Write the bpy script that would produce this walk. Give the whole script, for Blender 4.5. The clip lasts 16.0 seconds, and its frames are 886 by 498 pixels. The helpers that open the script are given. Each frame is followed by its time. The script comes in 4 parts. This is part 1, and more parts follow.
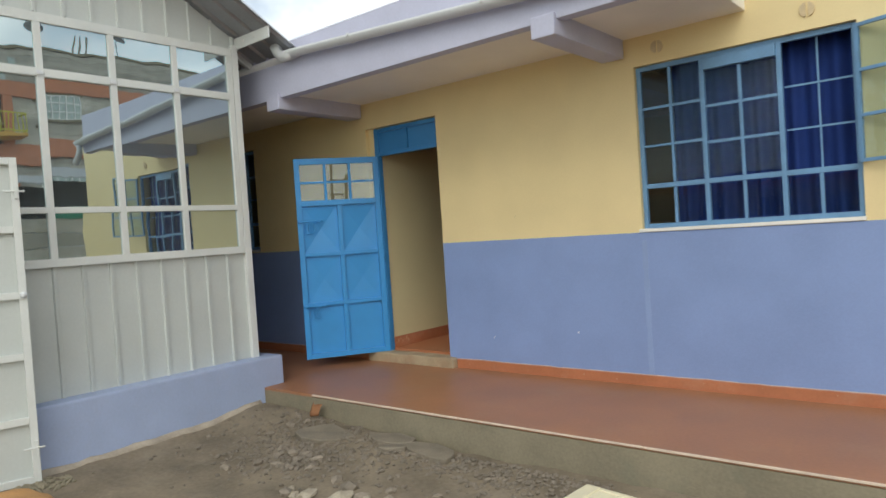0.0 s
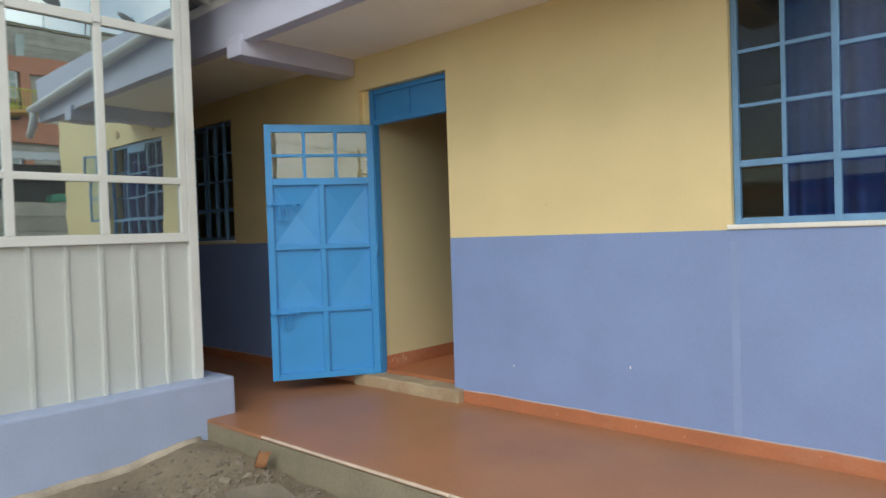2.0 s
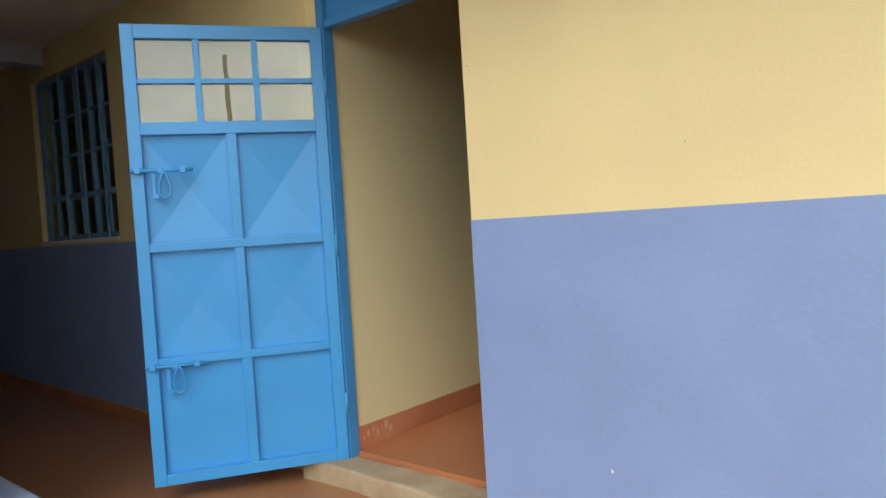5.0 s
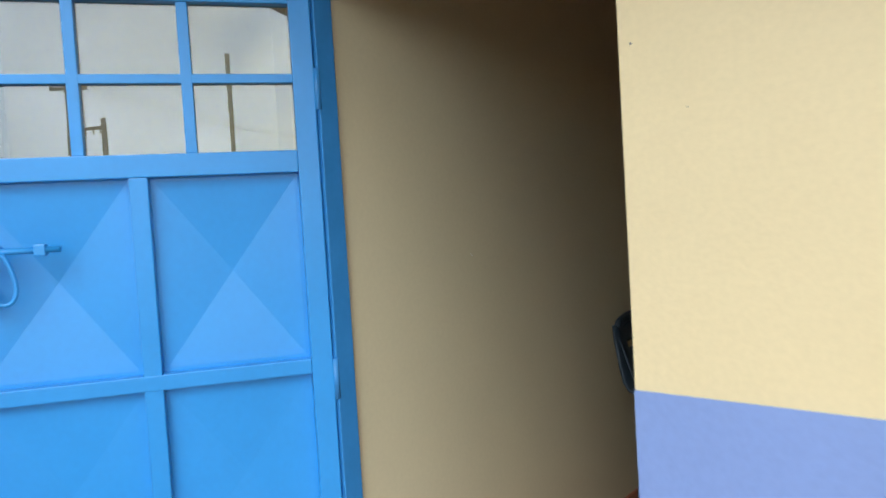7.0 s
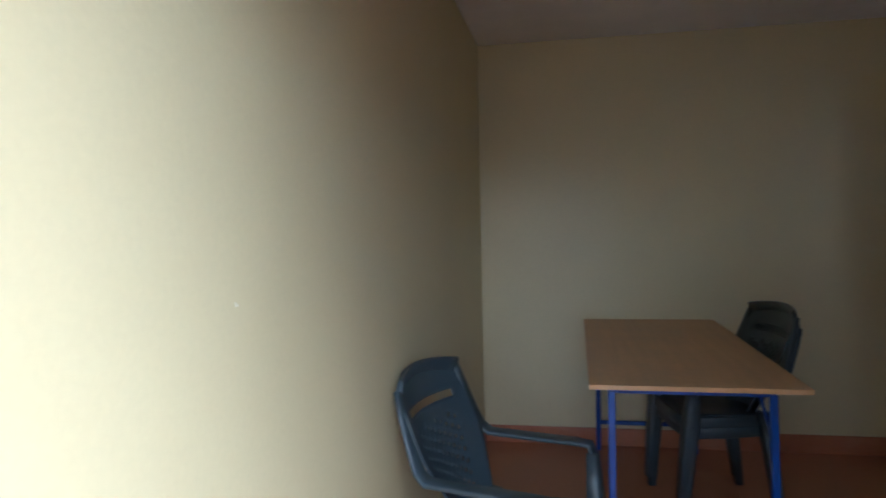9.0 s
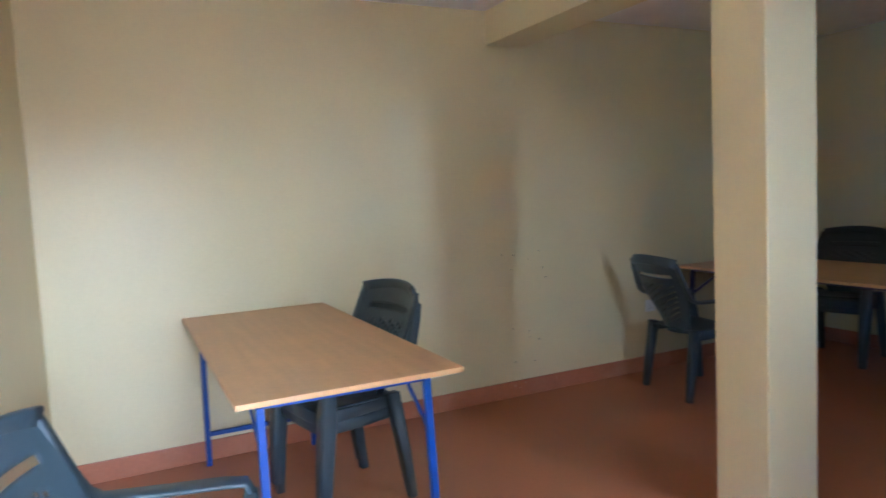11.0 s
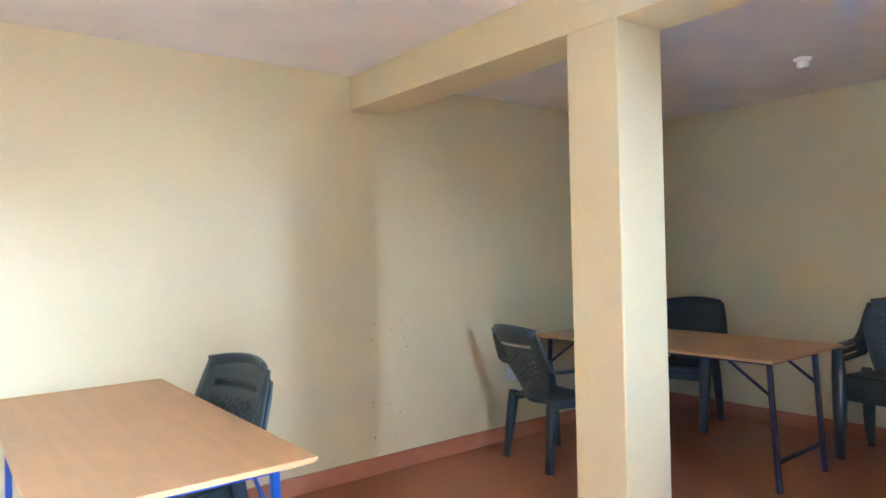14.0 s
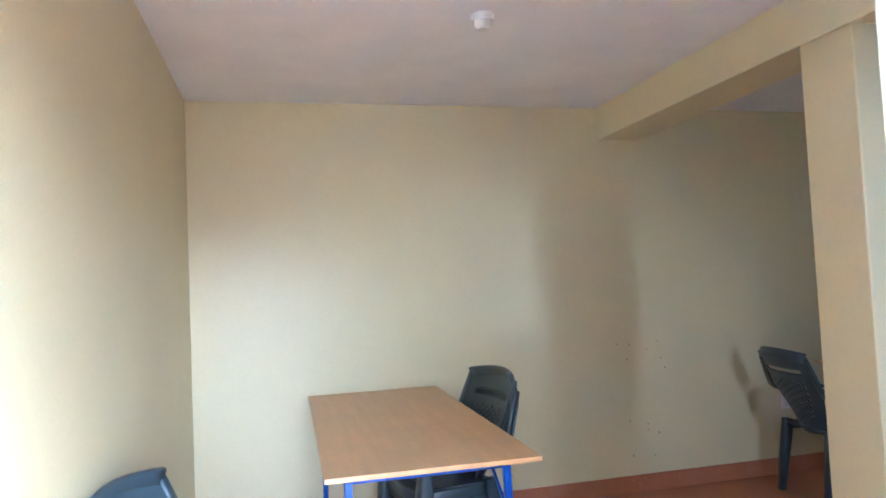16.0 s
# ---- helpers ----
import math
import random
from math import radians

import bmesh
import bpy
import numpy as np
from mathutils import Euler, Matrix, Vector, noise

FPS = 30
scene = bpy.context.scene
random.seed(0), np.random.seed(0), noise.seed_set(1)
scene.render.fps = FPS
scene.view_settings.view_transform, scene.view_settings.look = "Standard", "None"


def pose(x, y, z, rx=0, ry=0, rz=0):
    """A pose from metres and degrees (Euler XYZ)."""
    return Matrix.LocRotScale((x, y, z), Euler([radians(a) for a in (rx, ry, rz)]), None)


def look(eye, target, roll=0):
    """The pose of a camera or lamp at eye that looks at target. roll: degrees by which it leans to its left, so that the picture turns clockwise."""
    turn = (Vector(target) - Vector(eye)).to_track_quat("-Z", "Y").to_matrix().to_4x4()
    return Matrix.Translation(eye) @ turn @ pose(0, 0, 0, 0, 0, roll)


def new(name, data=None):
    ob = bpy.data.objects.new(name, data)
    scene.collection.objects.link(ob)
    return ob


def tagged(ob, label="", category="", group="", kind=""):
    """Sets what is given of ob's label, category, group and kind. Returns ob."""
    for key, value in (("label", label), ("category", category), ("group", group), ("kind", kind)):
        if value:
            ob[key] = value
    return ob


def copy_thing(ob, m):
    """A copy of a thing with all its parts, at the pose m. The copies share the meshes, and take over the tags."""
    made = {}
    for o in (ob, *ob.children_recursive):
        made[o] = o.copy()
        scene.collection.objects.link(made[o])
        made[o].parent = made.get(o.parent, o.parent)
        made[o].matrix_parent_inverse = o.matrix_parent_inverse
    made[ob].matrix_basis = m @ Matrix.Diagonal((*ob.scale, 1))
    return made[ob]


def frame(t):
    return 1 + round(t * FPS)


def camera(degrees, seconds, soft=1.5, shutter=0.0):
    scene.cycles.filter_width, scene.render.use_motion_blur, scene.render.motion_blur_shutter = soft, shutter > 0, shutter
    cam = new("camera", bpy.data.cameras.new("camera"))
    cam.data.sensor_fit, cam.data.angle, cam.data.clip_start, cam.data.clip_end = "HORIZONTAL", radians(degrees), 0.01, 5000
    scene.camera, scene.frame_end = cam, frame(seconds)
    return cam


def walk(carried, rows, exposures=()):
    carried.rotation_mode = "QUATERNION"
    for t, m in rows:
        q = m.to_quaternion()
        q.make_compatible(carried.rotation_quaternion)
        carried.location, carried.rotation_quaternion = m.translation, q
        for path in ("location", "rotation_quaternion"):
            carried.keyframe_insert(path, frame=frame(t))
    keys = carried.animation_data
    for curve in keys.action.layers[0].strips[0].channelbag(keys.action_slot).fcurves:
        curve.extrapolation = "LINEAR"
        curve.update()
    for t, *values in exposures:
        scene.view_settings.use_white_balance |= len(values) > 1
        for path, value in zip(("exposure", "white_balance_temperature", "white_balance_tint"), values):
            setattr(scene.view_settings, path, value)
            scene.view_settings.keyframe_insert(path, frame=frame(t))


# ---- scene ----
cam = camera(66.5, 16.0, shutter=0.4)
# seconds, stops, kelvin, tint
EXPOSURES = [(0, -2.24, 6600, 4), (1.5, -2.21, 6600, 4), (2.5, -1.93, 6550, 4), (4, -2.02, 6550, 4), (5.2, -1.62, 6700, 5), (7.4, -1.38, 5500, 11), (8, -1.05, 5650, 17), (8.5, -0.8, 5350, 17), (9, 0.27, 5000, 6), (10, 1.25, 4900, 6), (12.3, 3.51, 4780, 6), (14, 3.41, 4820, 6), (15, 2.92, 4850, 6), (16, 2.74, 4620, 6)]
PATH = [
    (0, (4.814, -4.855, 1.255), (3.541, -3.314, 1.206), -3.8),
    (0.5, (4.493, -4.702, 1.192), (3.236, -3.150, 1.099), -2.4),
    (1, (4.295, -4.349, 1.279), (3.085, -2.763, 1.140), -2.3),
    (1.5, (4.194, -4.053, 1.277), (2.820, -2.601, 1.237), -0.9),
    (2, (3.978, -3.596, 1.183), (2.639, -2.111, 1.139), -1.9),
    (2.5, (3.612, -3.529, 1.274), (2.434, -1.917, 1.154), -2.6),
    (3, (3.382, -3.187, 1.286), (2.030, -1.713, 1.280), -3.3),
    (3.5, (3.144, -2.933, 1.257), (1.770, -1.479, 1.256), -2.6),
    (4, (2.857, -2.712, 1.251), (1.559, -1.191, 1.246), -3.0),
    (4.5, (2.596, -2.358, 1.208), (1.301, -0.834, 1.219), -3.6),
    (5, (2.345, -2.019, 1.150), (1.066, -0.483, 1.074), -3.5),
    (7.5, (1.090, -0.817, 1.490), (-0.210, 0.700, 1.410), -3.2),
    (8, (0.900, -0.600, 1.485), (-0.441, 0.884, 1.474), -0.8),
    (8.5, (0.680, -0.535, 1.478), (-0.188, 1.267, 1.461), -1.0),
    (9, (0.530, -0.398, 1.466), (0.163, 1.567, 1.402), -1.2),
    (9.5, (0.460, -0.261, 1.474), (0.369, 1.737, 1.476), -1.8),
    (10, (0.307, -0.116, 1.469), (0.526, 1.870, 1.389), -3.4),
    (12.3, (0.428, 0.183, 1.487), (1.770, 1.664, 1.398), -1.3),
    (12.5, (0.462, 0.196, 1.502), (1.816, 1.666, 1.439), -1.8),
    (13, (0.499, 0.256, 1.480), (1.882, 1.698, 1.401), -2.2),
    (13.5, (0.477, 0.232, 1.503), (1.777, 1.751, 1.442), -1.8),
    (14, (0.391, 0.190, 1.506), (1.620, 1.767, 1.509), -1.4),
    (14.5, (0.369, 0.139, 1.514), (1.516, 1.777, 1.502), -2.1),
    (15, (0.434, 0.062, 1.479), (1.363, 1.832, 1.534), -1.4),
    (15.5, (0.498, -0.046, 1.494), (1.109, 1.858, 1.538), -1.2),
    (16, (0.476, -0.172, 1.506), (0.9488, 1.768, 1.6025), -2.6),
]
walk(cam, [(t, look(eye, target, roll)) for t, eye, target, roll in PATH], EXPOSURES)

world = bpy.data.worlds.new("sky")
scene.world = world
world.use_nodes = True
wn, wl = world.node_tree.nodes, world.node_tree.links
sky = wn.new("ShaderNodeTexSky")
sky.sky_type, sky.sun_disc = "NISHITA", False
sky.sun_elevation, sky.sun_rotation = radians(38), radians(150)
dim = wn.new("ShaderNodeMix")
dim.data_type, dim.blend_type = "RGBA", "MULTIPLY"
dim.inputs[0].default_value = 1
dim.inputs[7].default_value = (0.10, 0.10, 0.10, 1)
wl.new(sky.outputs[0], dim.inputs[6])
cloud = wn.new("ShaderNodeTexNoise")
cloud.inputs["Scale"].default_value, cloud.inputs["Detail"].default_value, cloud.inputs["Roughness"].default_value = 2.2, 7, 0.55
ramp = wn.new("ShaderNodeValToRGB")
ramp.color_ramp.elements[0].position, ramp.color_ramp.elements[1].position = 0.36, 0.56
wl.new(cloud.outputs["Fac"], ramp.inputs[0])
cover = wn.new("ShaderNodeMix")
cover.data_type = "RGBA"
up = wn.new("ShaderNodeTexCoord")
split = wn.new("ShaderNodeSeparateXYZ")
wl.new(up.outputs["Generated"], split.inputs[0])
lift = wn.new("ShaderNodeMapRange")  # thin bright cloud, brightest towards the horizon
lift.inputs["To Min"].default_value, lift.inputs["To Max"].default_value = 1.25, 0.95
wl.new(split.outputs["Z"], lift.inputs["Value"])
billow = wn.new("ShaderNodeTexNoise")
billow.inputs["Scale"].default_value, billow.inputs["Detail"].default_value, billow.inputs["Roughness"].default_value = 4.5, 6, 0.5
shade = wn.new("ShaderNodeMapRange")
shade.inputs["From Min"].default_value, shade.inputs["From Max"].default_value = 0.3, 0.7
shade.inputs["To Min"].default_value, shade.inputs["To Max"].default_value = 0.72, 1.28
wl.new(billow.outputs["Fac"], shade.inputs["Value"])
body = wn.new("ShaderNodeMath")
body.operation = "MULTIPLY"
wl.new(lift.outputs[0], body.inputs[0])
wl.new(shade.outputs[0], body.inputs[1])
wl.new(body.outputs[0], cover.inputs[7])
wl.new(ramp.outputs[0], cover.inputs[0])
wl.new(dim.outputs[2], cover.inputs[6])
wl.new(cover.outputs[2], wn["Background"].inputs[0])
wn["Background"].inputs[1].default_value = 6.8

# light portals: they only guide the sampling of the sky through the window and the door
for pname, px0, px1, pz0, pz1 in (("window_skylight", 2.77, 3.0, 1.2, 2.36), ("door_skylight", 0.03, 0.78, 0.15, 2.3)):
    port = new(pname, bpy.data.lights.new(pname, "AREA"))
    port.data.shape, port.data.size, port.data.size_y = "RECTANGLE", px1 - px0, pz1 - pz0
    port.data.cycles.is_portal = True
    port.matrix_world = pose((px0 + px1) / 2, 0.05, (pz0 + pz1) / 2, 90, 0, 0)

sun = new("sun", bpy.data.lights.new("sun", "SUN"))
sun.data.energy, sun.data.angle, sun.data.color = 3.4, radians(30), (1.0, 0.96, 0.9)
sun.matrix_world = look((0, 0, 20), (0 - 0.33, 0 + 0.58, 20 - 0.53))

# ---- materials ----


def mat(name, col, rough=0.6, metal=0.0, var=0.12, scale=3.0, grain=60.0, bump=0.1, spec=0.5, stain=None, stain_amount=0.35, per=0.0):
    """A painted or mineral surface: broad blotches, fine grain, a little relief, optional stains of another colour."""
    m = bpy.data.materials.new(name)
    m.use_nodes = True
    n, l = m.node_tree.nodes, m.node_tree.links
    b = n["Principled BSDF"]
    b.inputs["Metallic"].default_value = metal
    b.inputs["Specular IOR Level"].default_value = spec
    tc = n.new("ShaderNodeTexCoord")
    big = n.new("ShaderNodeTexNoise")
    big.inputs["Scale"].default_value, big.inputs["Detail"].default_value = scale, 5
    fine = n.new("ShaderNodeTexNoise")
    fine.inputs["Scale"].default_value, fine.inputs["Detail"].default_value = grain, 4
    for t in (big, fine):
        l.new(tc.outputs["Object"], t.inputs["Vector"])
    add = n.new("ShaderNodeMath")
    add.operation = "MULTIPLY_ADD"
    l.new(fine.outputs["Fac"], add.inputs[0])
    add.inputs[1].default_value = 0.45
    l.new(big.outputs["Fac"], add.inputs[2])
    rng = n.new("ShaderNodeMapRange")
    rng.inputs["From Min"].default_value, rng.inputs["From Max"].default_value = 0.45, 1.0
    rng.inputs["To Min"].default_value, rng.inputs["To Max"].default_value = 1 - var, 1 + var
    l.new(add.outputs[0], rng.inputs["Value"])
    mul = n.new("ShaderNodeMix")
    mul.data_type, mul.blend_type = "RGBA", "MULTIPLY"
    mul.inputs[0].default_value = 1
    mul.inputs[6].default_value = (*col, 1)
    l.new(rng.outputs[0], mul.inputs[7])
    last = mul.outputs[2]
    if per:
        oi = n.new("ShaderNodeObjectInfo")
        pr = n.new("ShaderNodeMapRange")
        pr.inputs["To Min"].default_value, pr.inputs["To Max"].default_value = 1 - per, 1 + per
        l.new(oi.outputs["Random"], pr.inputs["Value"])
        pm = n.new("ShaderNodeMix")
        pm.data_type, pm.blend_type = "RGBA", "MULTIPLY"
        pm.inputs[0].default_value = 1
        l.new(last, pm.inputs[6])
        l.new(pr.outputs[0], pm.inputs[7])
        last = pm.outputs[2]
    if stain:
        st = n.new("ShaderNodeTexNoise")
        st.inputs["Scale"].default_value, st.inputs["Detail"].default_value, st.inputs["Roughness"].default_value = scale * 0.7, 8, 0.7
        l.new(tc.outputs["Object"], st.inputs["Vector"])
        sr = n.new("ShaderNodeMapRange")
        sr.inputs["From Min"].default_value, sr.inputs["From Max"].default_value = 0.52, 0.72
        sr.inputs["To Max"].default_value = stain_amount
        l.new(st.outputs["Fac"], sr.inputs["Value"])
        sm = n.new("ShaderNodeMix")
        sm.data_type = "RGBA"
        sm.inputs[7].default_value = (*stain, 1)
        l.new(sr.outputs[0], sm.inputs[0])
        l.new(last, sm.inputs[6])
        last = sm.outputs[2]
    l.new(last, b.inputs["Base Color"])
    rr = n.new("ShaderNodeMapRange")
    rr.inputs["To Min"].default_value, rr.inputs["To Max"].default_value = max(0.02, rough - 0.07), min(1, rough + 0.07)
    l.new(big.outputs["Fac"], rr.inputs["Value"])
    l.new(rr.outputs[0], b.inputs["Roughness"])
    if bump:
        bp = n.new("ShaderNodeBump")
        bp.inputs["Strength"].default_value, bp.inputs["Distance"].default_value = bump, 0.01
        l.new(add.outputs[0], bp.inputs["Height"])
        l.new(bp.outputs[0], b.inputs["Normal"])
    return m


def glass(name, tint, mirror, wave=0.02, haze=0.0, sheen=(0.92, 0.95, 0.96)):
    """Window glass, part mirror and part clear, with a slightly wavy face and a pale haze mixed in to grey the
    reflections.
    """
    m = bpy.data.materials.new(name)
    m.use_nodes = True
    n, l = m.node_tree.nodes, m.node_tree.links
    n.remove(n["Principled BSDF"])
    gl, tr, mx = n.new("ShaderNodeBsdfGlossy"), n.new("ShaderNodeBsdfTransparent"), n.new("ShaderNodeMixShader")
    gl.inputs["Roughness"].default_value = 0.01
    gl.inputs["Color"].default_value = (*sheen, 1)
    tr.inputs["Color"].default_value = (*tint, 1)
    mx.inputs[0].default_value = mirror
    nz, bp = n.new("ShaderNodeTexNoise"), n.new("ShaderNodeBump")
    nz.inputs["Scale"].default_value = 2.5
    tc = n.new("ShaderNodeTexCoord")
    l.new(tc.outputs["Object"], nz.inputs["Vector"])
    bp.inputs["Strength"].default_value, bp.inputs["Distance"].default_value = 1.0, wave
    l.new(nz.outputs["Fac"], bp.inputs["Height"])
    l.new(bp.outputs[0], gl.inputs["Normal"])
    l.new(tr.outputs[0], mx.inputs[1])
    l.new(gl.outputs[0], mx.inputs[2])
    # pale diffuse share: the grey veil over the reflections, as colour
    df, dm = n.new("ShaderNodeBsdfDiffuse"), n.new("ShaderNodeMixShader")
    df.inputs["Color"].default_value = (0.62, 0.68, 0.68, 1)
    dm.inputs[0].default_value = haze
    l.new(mx.outputs[0], dm.inputs[1])
    l.new(df.outputs[0], dm.inputs[2])
    l.new(dm.outputs[0], n["Material Output"].inputs[0])
    return m


YELLOW = mat("ochre wall paint", (0.80, 0.65, 0.35), 0.55, var=0.07, scale=1.6, grain=90, bump=0.12)
CREAM = mat("cream wall paint", (0.70, 0.61, 0.37), 0.42, var=0.05, scale=1.4, grain=80, bump=0.12)
DADO = mat("periwinkle wall paint", (0.238, 0.328, 0.585), 0.5, var=0.08, scale=2.0, grain=80, bump=0.12)
VENT = mat("weathered ochre vent paint", (0.62, 0.49, 0.30), 0.6, var=0.15, scale=12, grain=60, bump=0.15)
PLINTH = mat("pale periwinkle plinth paint", (0.37, 0.44, 0.63), 0.6, var=0.1, scale=2.5, grain=50, bump=0.2, stain=(0.42, 0.42, 0.52), stain_amount=0.3)
FASCIA = mat("lilac beam paint", (0.52, 0.53, 0.67), 0.6, var=0.1, scale=2.0, grain=50, bump=0.15)
SOFFIT = mat("soffit paint", (0.90, 0.86, 0.79), 0.75, var=0.06, scale=2, grain=70)
CEIL_PAINT = mat("ceiling paint", (0.84, 0.82, 0.82), 0.8, var=0.07, scale=2.5, grain=120, bump=0.3)
OXIDE = mat("red oxide floor", (0.43, 0.165, 0.078), 0.39, var=0.08, scale=1.8, grain=45, bump=0.0)
OXIDE_OUT = mat("worn red oxide floor", (0.36, 0.165, 0.082), 0.42, var=0.16, scale=1.8, grain=45, bump=0.08, stain=(0.40, 0.25, 0.14), stain_amount=0.3)
SKIRT = mat("red oxide skirting", (0.45, 0.17, 0.085), 0.4, var=0.15, scale=4, grain=50, bump=0.1, stain=(0.55, 0.36, 0.26), stain_amount=0.3)
CONCRETE = mat("raw concrete", (0.255, 0.22, 0.155), 0.9, var=0.24, scale=2.2, grain=60, bump=0.5, stain=(0.15, 0.16, 0.12), stain_amount=0.6)
SLAB = mat("dusty broken cement", (0.20, 0.17, 0.13), 0.95, var=0.25, scale=6, grain=70, bump=0.6, stain=(0.26, 0.22, 0.165), stain_amount=0.5)
SCREED = mat("cement screed", (0.41, 0.32, 0.21), 0.9, var=0.2, scale=6, grain=70, bump=0.6, stain=(0.35, 0.16, 0.09))
EDGE = mat("pale kerb edge", (0.66, 0.53, 0.42), 0.7, var=0.2, scale=6, grain=40)
LINE = mat("bare plaster line", (0.50, 0.41, 0.38), 0.8, var=0.2, scale=8, grain=40)
MORTAR = mat("tan mortar", (0.42, 0.36, 0.29), 0.95, var=0.25, scale=5, grain=60, bump=0.5)
DIRT = mat("dry earth", (0.205, 0.165, 0.117), 0.95, var=0.34, scale=3.0, grain=35, bump=0.9, stain=(0.33, 0.28, 0.21), stain_amount=0.6)
SAND = mat("orange sand", (0.55, 0.30, 0.12), 0.95, var=0.2, scale=8, grain=90, bump=0.6)
ROCK = mat("rubble stone", (0.25, 0.21, 0.165), 0.95, var=0.25, scale=12, grain=80, bump=0.6, per=0.25)
DOOR = mat("sky blue gloss paint", (0.045, 0.29, 0.67), 0.33, var=0.06, scale=4, grain=70, bump=0.05)
FRAME_BLUE = mat("blue frame paint", (0.055, 0.25, 0.56), 0.36, var=0.08, scale=5, grain=60, bump=0.06)
WIN_BLUE = mat("dusty blue window paint", (0.15, 0.30, 0.50), 0.45, var=0.14, scale=6, grain=60, bump=0.08)
WHITE = mat("white metal paint", (0.68, 0.70, 0.68), 0.42, var=0.06, scale=3, grain=50, bump=0.05, stain=(0.62, 0.60, 0.54), stain_amount=0.3)
SHEET = mat("off-white roofing sheet", (0.55, 0.58, 0.56), 0.42, var=0.07, scale=2, grain=50, bump=0.04, stain=(0.55, 0.54, 0.50), stain_amount=0.3)
ROOF = mat("grey roofing sheet", (0.36, 0.37, 0.39), 0.4, 0.5, var=0.12, scale=3, grain=40, bump=0.05)
PVC = mat("grey-white plastic pipe", (0.66, 0.68, 0.70), 0.35, var=0.05, scale=5, grain=40, bump=0.02)
PLASTIC = mat("dark blue-grey plastic", (0.040, 0.058, 0.072), 0.36, var=0.12, scale=9, grain=120, bump=0.05)
NAVY = mat("dark navy tube paint", (0.014, 0.016, 0.065), 0.4, var=0.15, scale=8, grain=60, bump=0.04)
TUBE = mat("blue tube paint", (0.012, 0.065, 0.34), 0.35, var=0.12, scale=8, grain=60, bump=0.04)


def voile():
    """Thin blue cloth that lets part of the daylight through."""
    m = mat("deep blue curtain cloth", (0.015, 0.045, 0.22), 0.9, var=0.15, scale=8, grain=200, bump=0.15)
    n, l = m.node_tree.nodes, m.node_tree.links
    tl, tp, a, b = n.new("ShaderNodeBsdfTranslucent"), n.new("ShaderNodeBsdfTransparent"), n.new("ShaderNodeMixShader"), n.new("ShaderNodeMixShader")
    tl.inputs[0].default_value = (0.07, 0.12, 0.42, 1)
    a.inputs[0].default_value, b.inputs[0].default_value = 0.12, 0.03
    l.new(n["Principled BSDF"].outputs[0], a.inputs[1])
    l.new(tl.outputs[0], a.inputs[2])
    l.new(a.outputs[0], b.inputs[1])
    l.new(tp.outputs[0], b.inputs[2])
    l.new(b.outputs[0], n["Material Output"].inputs[0])
    return m


CURTAIN = voile()
ENAMEL = mat("white fitting plastic", (0.76, 0.75, 0.73), 0.35, var=0.03, scale=8, grain=60, bump=0)
# near-black: the shade of unlit insides and openings, put into the colour
UNLIT_DARK = mat("near-black painted-in interior shade", (0.05, 0.05, 0.055), 0.9, var=0.15)
CHIP = mat("pale plaster chip", (0.85, 0.83, 0.78), 0.9, var=0.1)
# serves real specks, the cables, and the painted shade of the socket holes
SCUFF_AND_SHADE = mat("grey scuff", (0.20, 0.18, 0.16), 0.9, var=0.2)
LEAF = mat("dry leaf", (0.28, 0.13, 0.06), 0.8, var=0.2, scale=20)
# timber grey lightened to carry the haze of distance in its colour
POLE = mat("weathered pole timber paled for haze", (0.27, 0.25, 0.23), 0.9, var=0.2, scale=3)
STONEWALL = mat("grey stone masonry", (0.44, 0.41, 0.36), 0.9, var=0.25, scale=2.5, grain=14, bump=0.4, per=0.2)
ORANGE = mat("orange band paint", (0.52, 0.20, 0.11), 0.6, var=0.12)
LIME = mat("yellow-green rail paint", (0.55, 0.52, 0.05), 0.5, var=0.1)
GREEN = mat("green plastic sheet", (0.05, 0.30, 0.20), 0.6, var=0.1)
CREAM_PLASTIC = mat("cream plastic board", (0.74, 0.68, 0.50), 0.5, var=0.07, scale=5)
PANE_DIM = glass("clear window glass", (0.80, 0.86, 0.88), 0.018, 0.0008)
PANE_FILM = glass("mirror-film glass", (0.30, 0.33, 0.34), 0.58, 0.0006, 0.05, (0.74, 0.87, 0.91))
PANE_DOOR = glass("door glass", (0.82, 0.83, 0.76), 0.10, 0.0005, 0.02)


def plywood():
    m = mat("plywood veneer", (0.66, 0.395, 0.19), 0.42, var=0.1, scale=3, grain=40, bump=0.03)
    n, l = m.node_tree.nodes, m.node_tree.links
    w = n.new("ShaderNodeTexNoise")
    mp, tc = n.new("ShaderNodeMapping"), n.new("ShaderNodeTexCoord")
    mp.inputs["Scale"].default_value = (28, 1.6, 28)
    w.inputs["Scale"].default_value, w.inputs["Detail"].default_value = 1.0, 6
    l.new(tc.outputs["Object"], mp.inputs["Vector"])
    l.new(mp.outputs[0], w.inputs["Vector"])
    b = n["Principled BSDF"]
    src = b.inputs["Base Color"].links[0].from_socket
    r = n.new("ShaderNodeMapRange")
    r.inputs["From Min"].default_value, r.inputs["From Max"].default_value = 0.3, 0.7
    r.inputs["To Min"].default_value, r.inputs["To Max"].default_value = 0.94, 1.05
    l.new(w.outputs["Fac"], r.inputs["Value"])
    x = n.new("ShaderNodeMix")
    x.data_type, x.blend_type = "RGBA", "MULTIPLY"
    x.inputs[0].default_value = 1
    l.new(src, x.inputs[6])
    l.new(r.outputs[0], x.inputs[7])
    l.new(x.outputs[2], b.inputs["Base Color"])
    return m


